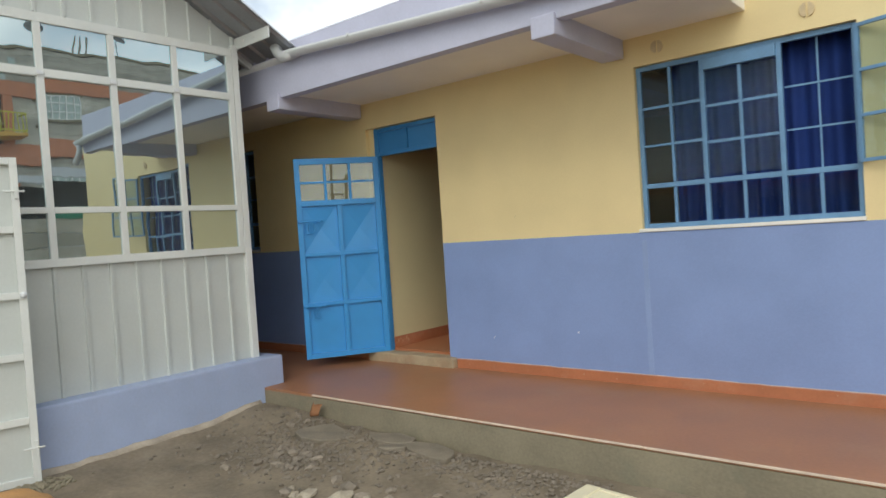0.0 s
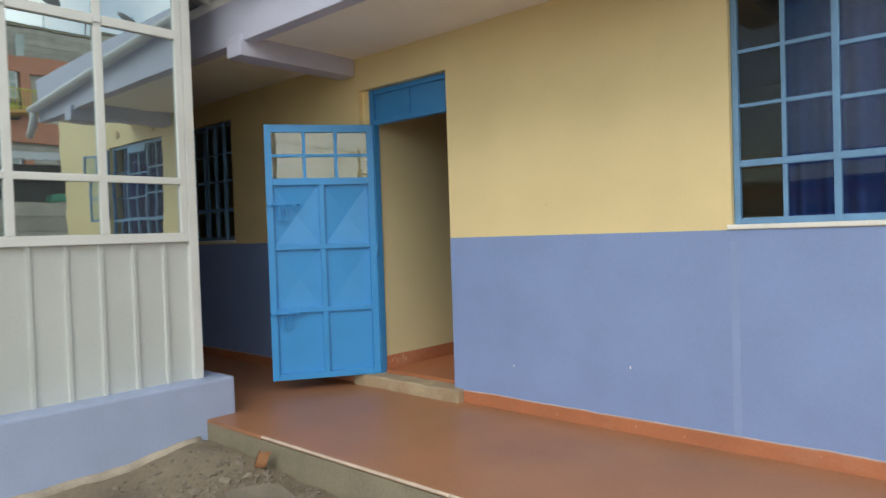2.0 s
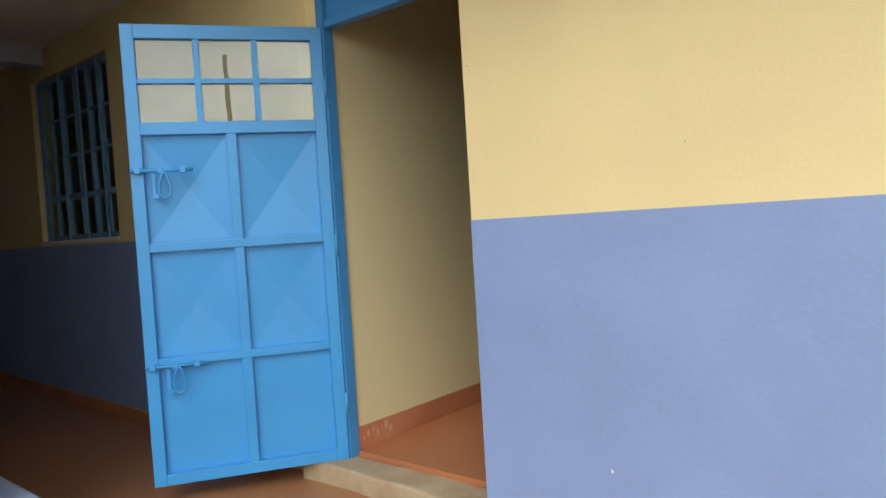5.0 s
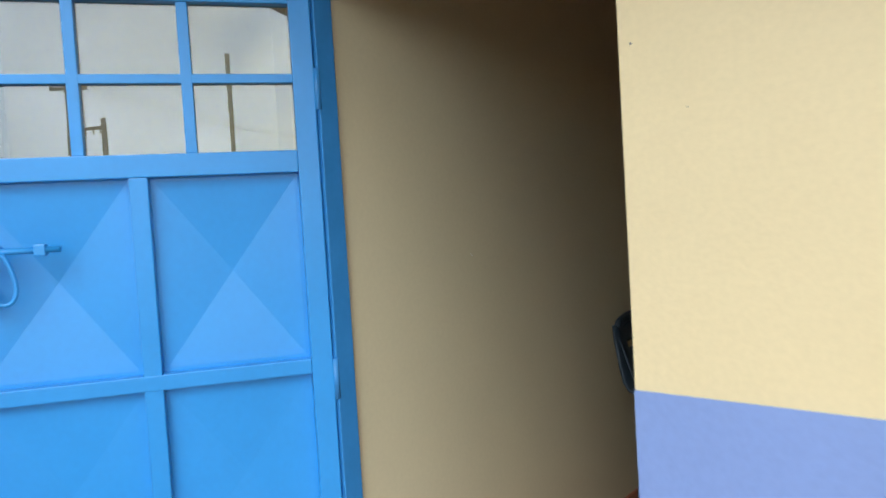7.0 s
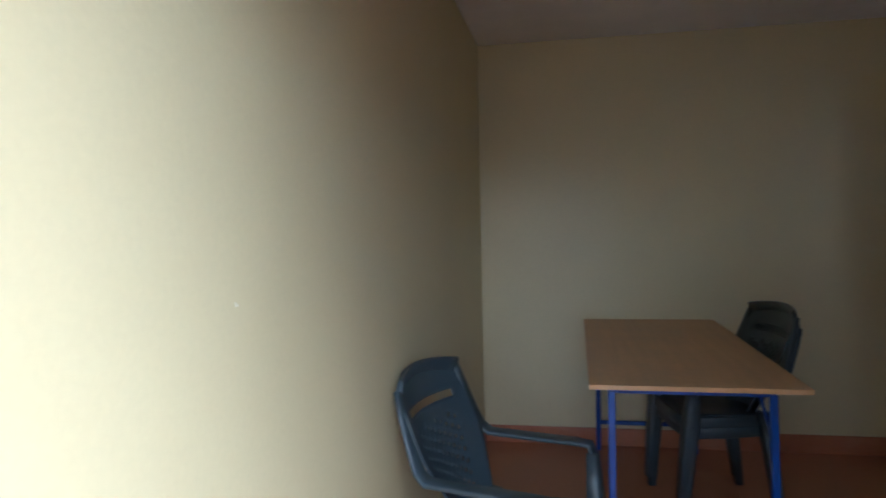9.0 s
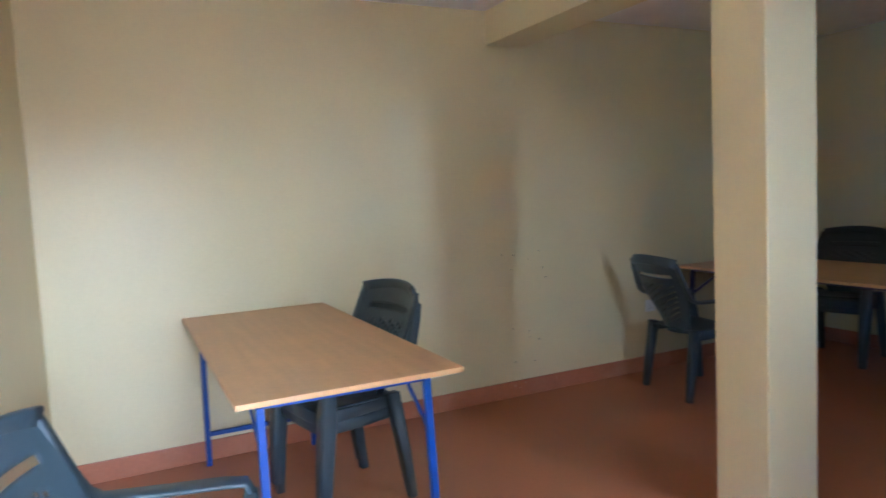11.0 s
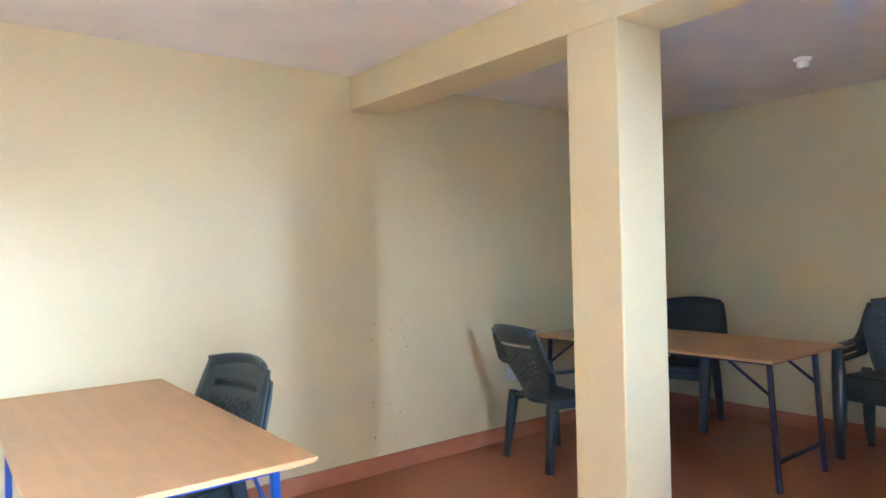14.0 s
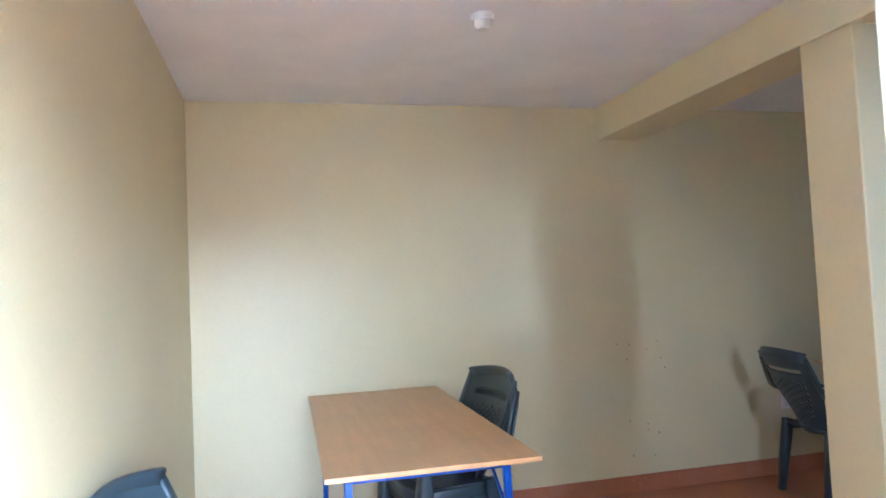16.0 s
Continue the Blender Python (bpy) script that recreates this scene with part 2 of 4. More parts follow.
PLY = plywood()

# ---- building helpers ----


def box(bm, x0, x1, y0, y1, z0, z1, bevel=0.0):
    r = bmesh.ops.create_cube(bm, size=1, matrix=Matrix.Translation(((x0 + x1) / 2, (y0 + y1) / 2, (z0 + z1) / 2)) @ Matrix.Diagonal((x1 - x0, y1 - y0, z1 - z0, 1)))
    if bevel:
        edges = list({e for v in r["verts"] for e in v.link_edges})
        bmesh.ops.bevel(bm, geom=edges, offset=bevel, segments=2, affect="EDGES", profile=0.6)
    return bm


def tube(bm, pts, r, sides=10):
    """A round bar through the points."""
    pts = [Vector(p) for p in pts]
    rings = []
    for i, p in enumerate(pts):
        d = (pts[min(i + 1, len(pts) - 1)] - pts[max(i - 1, 0)]).normalized()
        a = d.orthogonal().normalized() if not rings else (prev - prev.dot(d) * d).normalized()
        prev = a
        c = d.cross(a)
        rings.append([bm.verts.new(p + r * (math.cos(t) * a + math.sin(t) * c)) for t in (math.tau * k / sides for k in range(sides))])
    for q, s in zip(rings, rings[1:]):
        for k in range(sides):
            bm.faces.new((q[k], q[(k + 1) % sides], s[(k + 1) % sides], s[k]))
    bm.faces.new(rings[0][::-1])
    bm.faces.new(rings[-1])
    return bm


def sweep(bm, pts, side, w, t):
    """A flat bar of width w (along side) and thickness t through the points; w and t may be lists."""
    pts = [Vector(p) for p in pts]
    side = Vector(side).normalized()
    rings = []
    for i, p in enumerate(pts):
        d = (pts[min(i + 1, len(pts) - 1)] - pts[max(i - 1, 0)]).normalized()
        s = (side - side.dot(d) * d).normalized()
        nrm = d.cross(s)
        ww, tt = (w[i] if isinstance(w, (list, tuple)) else w) / 2, (t[i] if isinstance(t, (list, tuple)) else t) / 2
        rings.append([bm.verts.new(p + a * ww * s + b * tt * nrm) for a, b in ((-1, -0.6), (-0.8, -1), (0.8, -1), (1, -0.6), (1, 0.6), (0.8, 1), (-0.8, 1), (-1, 0.6))])
    for q, s in zip(rings, rings[1:]):
        for k in range(8):
            bm.faces.new((q[k], q[(k + 1) % 8], s[(k + 1) % 8], s[k]))
    bm.faces.new(rings[0][::-1])
    bm.faces.new(rings[-1])
    return bm


def part(name, bm, material, parent=None, label="", smooth=False, at=None):
    """Links a bmesh as one mesh object, under a parent if one is given."""
    me = bpy.data.meshes.new(name)
    bmesh.ops.recalc_face_normals(bm, faces=bm.faces)
    bm.to_mesh(me)
    bm.free()
    me.materials.append(material)
    if smooth:
        for p in me.polygons:
            p.use_smooth = True
    ob = new(name, me)
    ob.parent = parent
    if at is not None:
        ob.matrix_basis = at
    if label:
        ob["label"] = label
    return ob


def thing(name, label, category, m=None, group=""):
    e = new(name)
    e.empty_display_size = 0.1
    e.matrix_basis = m or Matrix()
    return tagged(e, label, category, group)


def slab(name, dims, material, label, bevel=0.0, parent=None, kind="structure"):
    ob = part(name, box(bmesh.new(), *dims, bevel), material, parent)
    if parent is None:
        tagged(ob, label, name.split("_")[0], kind=kind)
    return ob


def pierced(bm, x0, x1, z0, z1, y0, y1, holes):
    """A wall slab between y0 and y1 with rectangular holes (x0, x1, z0, z1) that go through it."""
    xs = sorted({x0, x1, *(h[i] for h in holes for i in (0, 1) if x0 < h[i] < x1)})
    zs = sorted({z0, z1, *(h[i] for h in holes for i in (2, 3) if z0 < h[i] < z1)})
    solid = {}
    for i in range(len(xs) - 1):
        for k in range(len(zs) - 1):
            cx, cz = (xs[i] + xs[i + 1]) / 2, (zs[k] + zs[k + 1]) / 2
            solid[i, k] = not any(h[0] < cx < h[1] and h[2] < cz < h[3] for h in holes)
    cache = {}

    def v(i, k, y):
        if (i, k, y) not in cache:
            cache[i, k, y] = bm.verts.new((xs[i], y, zs[k]))
        return cache[i, k, y]

    for (i, k), s in solid.items():
        if not s:
            continue
        for y in (y0, y1):
            bm.faces.new((v(i, k, y), v(i + 1, k, y), v(i + 1, k + 1, y), v(i, k + 1, y)))
        for (di, dk), (a, b) in {(-1, 0): ((i, k), (i, k + 1)), (1, 0): ((i + 1, k), (i + 1, k + 1)), (0, -1): ((i, k), (i + 1, k)), (0, 1): ((i, k + 1), (i + 1, k + 1))}.items():
            if not solid.get((i + di, k + dk), False):
                bm.faces.new((v(*a, y0), v(*b, y0), v(*b, y1), v(*a, y1)))
    return bm


# ---- the plan, in metres: x along the facade, y into the house, z from the veranda floor ----
WALL, INNER, CEIL = 0.13, 0.114, 2.586
LEFT, FAR, RIGHT = -0.01, 3.805, 5.57
DOOR_HOLE = (-0.04, 0.811, -0.1, 2.342)
WIN_A = (2.75, 4.18, 1.178, 2.385)
WIN_B = (-3.29, -2.03, 1.19, 2.385)
SOFFIT_Z, KERB_Y, ENDX0, ENDX1, EAVEX1 = 2.60, -1.345, -7.0, 5.75, 3.55
DADO_Z = 1.155

# ---- ground ----


def spread(a, b, step, reach):
    mid = list(np.arange(a, b, step))
    out, d = [], step
    lo, hi = a, mid[-1]
    while hi < reach:
        d *= 1.35
        hi += d
        mid.append(hi)
    d = step
    while lo > -reach:
        d *= 1.35
        lo -= d
        out.append(lo)
    return out[::-1] + mid


def ground_z(x, y):
    near = max(0.0, 1 - max(0, abs(x - 2) - 4) / 6) * max(0.0, 1 - max(0, -3 - y) / 8)
    z = -0.235 + 0.03 * noise.noise(Vector((x * 0.8, y * 0.8, 0))) * near
    z += near * (0.016 * noise.noise(Vector((x * 4, y * 4, 3))) + 0.008 * noise.noise(Vector((x * 13, y * 13, 7))))
    z += 0.10 * math.exp(-((x - 0.15) ** 2 / 0.35 + (y + 1.45) ** 2 / 0.10))
    z += 0.035 * math.exp(-((x + 0.22) ** 2 / 0.02)) * max(0.0, min(1.0, (y + 4.2) / 2.0))
    z += 0.05 * math.exp(-((x - 1.2) ** 2 / 0.9 + (y + 1.55) ** 2 / 0.06))
    return z


gx, gy = spread(-0.6, 5.2, 0.045, 400), spread(-4.4, -1.2, 0.045, 400)
verts = [(x, y, ground_z(x, y) if -9 < y < 1 and -6 < x < 12 else -0.235) for y in gy for x in gx]
nx = len(gx)
faces = [(j * nx + i, j * nx + i + 1, (j + 1) * nx + i + 1, (j + 1) * nx + i) for j in range(len(gy) - 1) for i in range(nx - 1)]
me = bpy.data.meshes.new("ground")
me.from_pydata(verts, [], faces)
me.materials.append(DIRT)
for p in me.polygons:
    p.use_smooth = True
tagged(new("ground", me), "bare dry brown earth with gravel and rubble", "ground", kind="structure")

# ---- house: shell ----
slab("pavement", (ENDX0, ENDX1, KERB_Y, 0.0, -0.5, -0.022), CONCRETE, "raw stained concrete veranda base with exposed kerb face")
bm = bmesh.new()
box(bm, ENDX0, ENDX1, KERB_Y + 0.012, -0.0, -0.022, 0.0)
box(bm, ENDX0, 0.42, KERB_Y + 0.001, KERB_Y + 0.012, -0.022, -0.002, 0.003)
tagged(part("floor_veranda", bm, OXIDE_OUT), "polished red oxide veranda floor, worn and dusty", "floor", kind="structure")
bm = bmesh.new()
x = 0.42
while x < ENDX1 - 0.01:
    e = min(x + 1.1 + 0.5 * random.random(), ENDX1)
    box(bm, x, e - 0.006, KERB_Y - 0.003, KERB_Y + 0.012, -0.009 - 0.004 * random.random(), 0.0015, 0.003)
    x = e
tagged(part("trim_kerb", bm, EDGE), "pale worn cement lip along the veranda kerb", "kerb", kind="structure")
slab("floor_room", (LEFT - 0.1, RIGHT + 0.1, 0.09, FAR + 0.1, -0.3, INNER), OXIDE, "polished red oxide cement floor")
holes = [(DOOR_HOLE[0] - 0.075, *DOOR_HOLE[1:]), WIN_A, WIN_B]
tagged(part("wall_front", pierced(bmesh.new(), ENDX0, ENDX1, -0.1, 3.0, 0.0, WALL, holes), YELLOW), "ochre yellow painted plaster house front", "wall", kind="structure")
dado = [(DOOR_HOLE[0] - 0.075, DOOR_HOLE[1], -1, 3), (WIN_A[0] - 0.02, WIN_A[1] + 0.0, WIN_A[2] - 0.004, 3), (WIN_B[0], WIN_B[1], WIN_B[2], 3)]
bm = pierced(bmesh.new(), ENDX0, ENDX1, 0.0, DADO_Z, -0.004, 0.0, dado)
tagged(part("wall_dado", bm, DADO), "periwinkle blue painted dado band on plaster", "wall", kind="structure")


def ragged_strip(a, b, y0, y1, za, zb, wob, seed):
    """A hand-trowelled cement band along x whose lower and upper edges wander."""
    bm = bmesh.new()
    n = int((b - a) / 0.05)
    rings = []
    for k in range(n + 1):
        x = a + (b - a) * k / n
        up = zb + wob * noise.noise(Vector((x * 2.1, seed, 0))) + 0.6 * wob * noise.noise(Vector((x * 9, seed, 4)))
        low = za if za == 0.0 else za + wob * noise.noise(Vector((x * 2.1, seed, 0))) + 0.6 * wob * noise.noise(Vector((x * 9, seed, 4)))
        lean = 0.0025 * noise.noise(Vector((x * 6, seed, 9)))
        rings.append([bm.verts.new(c) for c in ((x, y1, low), (x, y0 + lean, low), (x, y0 + lean, up - 0.004), (x, y0 + lean + 0.004, up), (x, y1, up))])
    for p, q in zip(rings, rings[1:]):
        for k in range(5):
            bm.faces.new((p[k], p[(k + 1) % 5], q[(k + 1) % 5], q[k]))
    bm.faces.new(rings[0][::-1])
    bm.faces.new(rings[-1])
    return bm


for a, b in ((ENDX0, DOOR_HOLE[0] - 0.16), (DOOR_HOLE[1] + 0.09, ENDX1)):
    tagged(part("baseboard_veranda", ragged_strip(a, b, -0.018, -0.004, 0.0, 0.080, 0.008, 1), SKIRT), "chipped red oxide cement skirting along the veranda", "skirting", kind="structure")
    tagged(part("trim_skirting_line", ragged_strip(a, b, -0.010, -0.004, 0.081, 0.0855, 0.008, 1), LINE), "thin pale unpainted line above the red skirting", "trim", kind="structure")
tagged(part("wall_door_reveal", box(bmesh.new(), DOOR_HOLE[0] - 0.075, DOOR_HOLE[0] - 0.001, 0.045, 0.097, -0.05, DOOR_HOLE[3] + 0.03), YELLOW), "ochre plaster reveal beside the door frame", "wall", kind="structure")
# the room inside
tagged(part("wall_west", box(bmesh.new(), LEFT - 0.2, LEFT, 0.098, FAR + 0.2, -0.1, CEIL + 0.1), CREAM), "cream painted plaster wall with a small chip", "wall", kind="structure")
tagged(part("wall_north", box(bmesh.new(), LEFT, RIGHT, FAR, FAR + 0.2, -0.1, CEIL + 0.1), CREAM), "cream painted plaster wall with scuff marks", "wall", kind="structure")
tagged(part("wall_east", box(bmesh.new(), RIGHT, RIGHT + 0.18, WALL + 0.001, FAR + 0.2, -0.1, CEIL + 0.1), CREAM), "cream painted plaster wall", "wall", kind="structure")
bm = pierced(bmesh.new(), LEFT, RIGHT, INNER, CEIL, WALL, WALL + 0.006, [DOOR_HOLE, WIN_A])
tagged(part("wall_front_lining", bm, CREAM), "cream painted inner face of the front wall", "wall", kind="structure")
tagged(part("ceiling_room", box(bmesh.new(), LEFT - 0.2, RIGHT + 0.18, WALL, FAR + 0.2, CEIL, CEIL + 0.15), CEIL_PAINT), "grey-white painted rough plaster ceiling", "ceiling", kind="structure")
BX0, BX1, BY0, BY1, BZ = 2.508, 2.795, 1.80, 2.052, 2.376
tagged(part("beam_room", box(bmesh.new(), BX0, BX1, WALL + 0.006, FAR, BZ, CEIL, 0.006), CREAM), "cream painted concrete ceiling beam", "beam", kind="structure")
tagged(part("pillar", box(bmesh.new(), BX0, BX1, BY0, BY1, INNER, BZ, 0.008), CREAM), "square cream painted plaster pillar under a beam", "pillar", kind="structure")
bm = bmesh.new()
box(bm, LEFT, LEFT + 0.012, 0.10, FAR, INNER, INNER + 0.106, 0.003)
box(bm, LEFT + 0.012, RIGHT - 0.012, FAR - 0.012, FAR, INNER, INNER + 0.106, 0.003)
box(bm, RIGHT - 0.012, RIGHT, WALL + 0.006, FAR, INNER, INNER + 0.106, 0.003)
box(bm, DOOR_HOLE[1] + 0.01, RIGHT - 0.012, WALL + 0.006, WALL + 0.018, INNER, INNER + 0.106, 0.003)
tagged(part("baseboard_room", bm, SKIRT), "red oxide cement skirting, chipped along its top", "skirting", kind="structure")
# door step
bm = box(bmesh.new(), -0.21, 0.896, -0.075, 0.09, -0.01, 0.092, 0.014)
bmesh.ops.subdivide_edges(bm, edges=[e for e in bm.edges if e.calc_length() > 0.3], cuts=24)
for v in bm.verts:
    v.co += Vector((0.004 * noise.noise(v.co * 9), 0.012 * noise.noise(v.co * 5 + Vector((3, 0, 0))), 0.008 * noise.noise(v.co * 7 + Vector((0, 8, 0)))))
tagged(part("trim_door_step", bm, SCREED), "rough crumbling cement door step", "step", kind="structure")

# ---- veranda roof ----
tagged(part("ceiling_veranda", box(bmesh.new(), ENDX0, EAVEX1, -0.9, 0.0, SOFFIT_Z, SOFFIT_Z + 0.14), SOFFIT), "off-white painted veranda soffit", "ceiling", kind="structure")
tagged(part("trim_fascia", box(bmesh.new(), ENDX0, EAVEX1, -1.0, -0.9, 2.565, 3.04, 0.006), FASCIA), "lilac painted concrete fascia beam of the veranda", "fascia", kind="structure")
tagged(part("roof_veranda", box(bmesh.new(), ENDX0, EAVEX1, -0.9, 0.0, 2.86, 3.0), CONCRETE), "flat concrete slab over the veranda", "roof", kind="structure")
tagged(part("roof_house", box(bmesh.new(), ENDX0, ENDX1 + 0.2, 0.0, FAR + 0.3, 3.001, 3.14), CONCRETE), "flat concrete roof slab", "roof", kind="structure")
tagged(part("wall_end_east", box(bmesh.new(), ENDX1 - 0.001, ENDX1 + 0.2, 0.0, FAR + 0.2, -0.1, 3.0), YELLOW), "ochre yellow end wall of the house", "wall", kind="structure")
for bx in (-5.98, -3.155, -0.325, 2.51):
    b = part("veranda_beam", box(bmesh.new(), bx, bx + 0.176, -1.03, -0.006, 2.462, SOFFIT_Z + 0.004, 0.008), FASCIA)
    tagged(b, "lilac painted concrete bracket beam under the veranda soffit", "beam", "veranda beams")
gut = thing("gutter", "grey-white plastic half-round rain gutter on the fascia", "gutter")
bm = bmesh.new()
sec = [(0.055 * math.cos(a), 0.055 * math.sin(a)) for a in (math.pi + math.pi * k / 10 for k in range(11))]
sec += [(0.047 * math.cos(a), 0.047 * math.sin(a)) for a in (math.tau - math.pi * k / 10 for k in range(11))]
ends = []
for gxx in (0.10, EAVEX1):
    zc = 2.915 - 0.062 * (gxx - 0.1)
    ends.append([bm.verts.new((gxx, -1.068 + a, zc + b)) for a, b in sec])
for k in range(len(sec)):
    bm.faces.new((ends[0][k], ends[0][(k + 1) % len(sec)], ends[1][(k + 1) % len(sec)], ends[1][k]))
part("trough", bm, PVC, gut, smooth=True)
part("elbow", tube(bmesh.new(), [(0.14, -1.068, 2.885), (0.06, -1.068, 2.885), (0.01, -1.075, 2.89), (-0.03, -1.09, 2.93), (-0.05, -1.10, 2.99)], 0.048, 14), PVC, gut, smooth=True)
for gxx in (0.9, 2.2, 3.45):
    zc = 2.915 - 0.062 * (gxx - 0.1)
    bm = bmesh.new()
    sweep(bm, [(gxx, -1.0, zc + 0.01), (gxx, -1.012, zc - 0.03), (gxx, -1.068, zc - 0.062), (gxx, -1.126, zc - 0.01), (gxx, -1.126, zc + 0.008)], (1, 0, 0), 0.025, 0.006)
    part("bracket", bm, PVC, gut)

part("downpipe", tube(bmesh.new(), [(EAVEX1 - 0.06, -1.068, 2.66), (EAVEX1 - 0.05, -1.068, 2.58), (EAVEX1 + 0.04, -1.06, 2.50), (EAVEX1 + 0.16, -1.05, 2.44)], 0.036, 12), PVC, gut, smooth=True)

# ---- windows of the house ----


def house_window(name, hole, open_right, label):
    x0, x1, z0, z1 = hole
    w = thing(name, label, "window")
    w["kind"] = "structure"
    cols = [x0 + 0.002, x0 + (x1 - x0) * 0.335, x0 + (x1 - x0) * 0.685, x1 - 0.002]
    tz = z0 + 0.262 * (z1 - z0)
    bm = bmesh.new()
    y0, y1 = 0.035, 0.07
    t = 0.032
    for cx in (cols[0] + t / 2, cols[1], cols[2], cols[3] - t / 2):
        box(bm, cx - t / 2, cx + t / 2, y0, y1, z0 + 0.004, z1 - 0.004, 0.004)
    for cz in (z0 + 0.02, tz, z1 - 0.02):
        box(bm, cols[0] + t, cols[3] - t, y0 + 0.002, y1 - 0.002, cz - 0.018, cz + 0.018, 0.004)
    part("window_frame", bm, WIN_BLUE, w)
    part("window_sill", box(bmesh.new(), x0 - 0.02, x1 + 0.005, -0.016, 0.034, z0 - 0.02, z0 + 0.004, 0.004), CHIP, w, "narrow pale cement sill")
    if open_right:
        part("vent_box", box(bmesh.new(), cols[1] + t / 2, cols[2] - t / 2, y0 - 0.014, y1, z1 - 0.115, z1 - 0.036, 0.005), WIN_BLUE, w, "sheet metal ventilator hood")
    for c in range(3):
        a, b = cols[c] + t * (1 if c == 0 else 0.5), cols[c + 1] - t * (1 if c == 2 else 0.5)
        rows = [(z0 + 0.038, tz - 0.018, 1)] if c == 2 and open_right else [(z0 + 0.038, tz - 0.018, 1), (tz + 0.018, z1 - (0.115 if c == 1 and open_right else 0.038), 3)]
        if c == 2 and open_right:
            for k in range(1, 3):
                zz = tz + (z1 - 0.04 - tz) * k / 3
                part("security_bar", box(bmesh.new(), a, b, 0.082, 0.090, zz - 0.006, zz + 0.006), WIN_BLUE, w)
            part("security_bar", box(bmesh.new(), (a + b) / 2 - 0.006, (a + b) / 2 + 0.006, 0.0905, 0.098, tz, z1 - 0.03), WIN_BLUE, w)
        for ra, rb, cnt in rows:
            bm = bmesh.new()
            box(bm, (a + b) / 2 - 0.011, (a + b) / 2 + 0.011, y0 + 0.004, y1 - 0.01, ra, rb, 0.003)
            for k in range(1, cnt):
                zz = ra + (rb - ra) * k / cnt
                box(bm, a, b, y0 + 0.006, y1 - 0.012, zz - 0.010, zz + 0.010, 0.003)
            part("glazing_bar", bm, WIN_BLUE, w)
            for k in range(cnt):
                for h in range(2):
                    pa, pb = (a + 0.003, (a + b) / 2 - 0.012) if h == 0 else ((a + b) / 2 + 0.012, b - 0.003)
                    za, zb = ra + (rb - ra) * k / cnt + 0.011, ra + (rb - ra) * (k + 1) / cnt - 0.011
                    p = part("pane", box(bmesh.new(), pa, pb, 0.058, 0.062, za, zb), PANE_DIM, w)
                    p.visible_shadow = False
    for k in range(4 if not open_right else 0):
        xx = cols[0] + 0.14 + k * (cols[3] - cols[0] - 0.2) / 3.4
        part("security_bar", box(bmesh.new(), xx - 0.008, xx + 0.008, 0.012, 0.026, z0 + 0.005, z1 - 0.005), WIN_BLUE, w)
    return w, cols, tz


win, cols, tz = house_window("window_1", WIN_A, True, "blue steel house window with small panes, one casement open")
sash = part("casement", box(bmesh.new(), 0, 0.022, -0.012, 0.012, tz + 0.02, WIN_A[3] - 0.03), WIN_BLUE, win, "opened steel casement", at=pose(4.172, -0.016, 0, 0, 0, -22))
cw, cz0, cz1 = 0.43, tz + 0.02, WIN_A[3] - 0.03
bm = bmesh.new()
box(bm, cw - 0.022, cw, -0.012, 0.012, cz0, cz1, 0.003)
box(bm, cw / 2 - 0.008, cw / 2 + 0.008, -0.010, 0.010, cz0, cz1, 0.003)
for k in range(4):
    zz = cz0 + 0.011 + (cz1 - cz0 - 0.022) * k / 3
    box(bm, 0.022, cw - 0.022, -0.011, 0.011, zz - 0.011, zz + 0.011, 0.003)
part("glazing_bar", bm, WIN_BLUE, sash)
for k in range(3):
    for h in range(2):
        za, zb = cz0 + 0.02 + (cz1 - cz0 - 0.022) * k / 3, cz0 + (cz1 - cz0 - 0.022) * (k + 1) / 3
        p = part("pane", box(bmesh.new(), 0.024 + h * cw / 2 - 0.01 * h, cw / 2 - 0.01 + h * (cw / 2 - 0.014), -0.002, 0.002, za, zb), PANE_DIM, sash)
        p.visible_shadow = False
house_window("window_2", WIN_B, False, "dark blue steel house window with security bars")
# room behind window 2 stays unlit
tagged(part("wall_side_room", pierced(bmesh.new(), ENDX0, LEFT - 0.2, -0.1, 2.9, FAR - 0.2, FAR, []), CREAM), "cream back wall of the side room", "wall", kind="structure")
tagged(part("ceiling_side_room", box(bmesh.new(), ENDX0, LEFT - 0.2, WALL, FAR, CEIL, CEIL + 0.1), CEIL_PAINT), "plain ceiling of the side room", "ceiling", kind="structure")
tagged(part("wall_end_west", box(bmesh.new(), ENDX0 - 0.2, ENDX0, -1.3, FAR, -0.3, 3.0), YELLOW), "ochre yellow end wall closing the veranda", "wall", kind="structure")


def curtain(name, x0, x1, label):
    bm = bmesh.new()
    cols_n = int((x1 - x0) / 0.012)
    rows = [[bm.verts.new((x0 + (x1 - x0) * i / cols_n, 0.192 + (0.022 + 0.012 * (1 - zz)) * math.sin(i * 0.62 + 0.8 * math.sin(i * 0.11)) + 0.006 * noise.noise(Vector((i * 0.1, zz * 4, 0))), 0.98 + zz * 1.46)) for i in range(cols_n + 1)] for zz in (0, 0.15, 0.3, 0.5, 0.7, 0.85, 1)]
    for a, b in zip(rows, rows[1:]):
        for i in range(cols_n):
            bm.faces.new((a[i], a[i + 1], b[i + 1], b[i]))
    ob = part(name, bm, CURTAIN, smooth=True)
    sol = ob.modifiers.new("cloth", "SOLIDIFY")
    sol.thickness = 0.002
    return tagged(ob, label, "curtain", "window curtains")


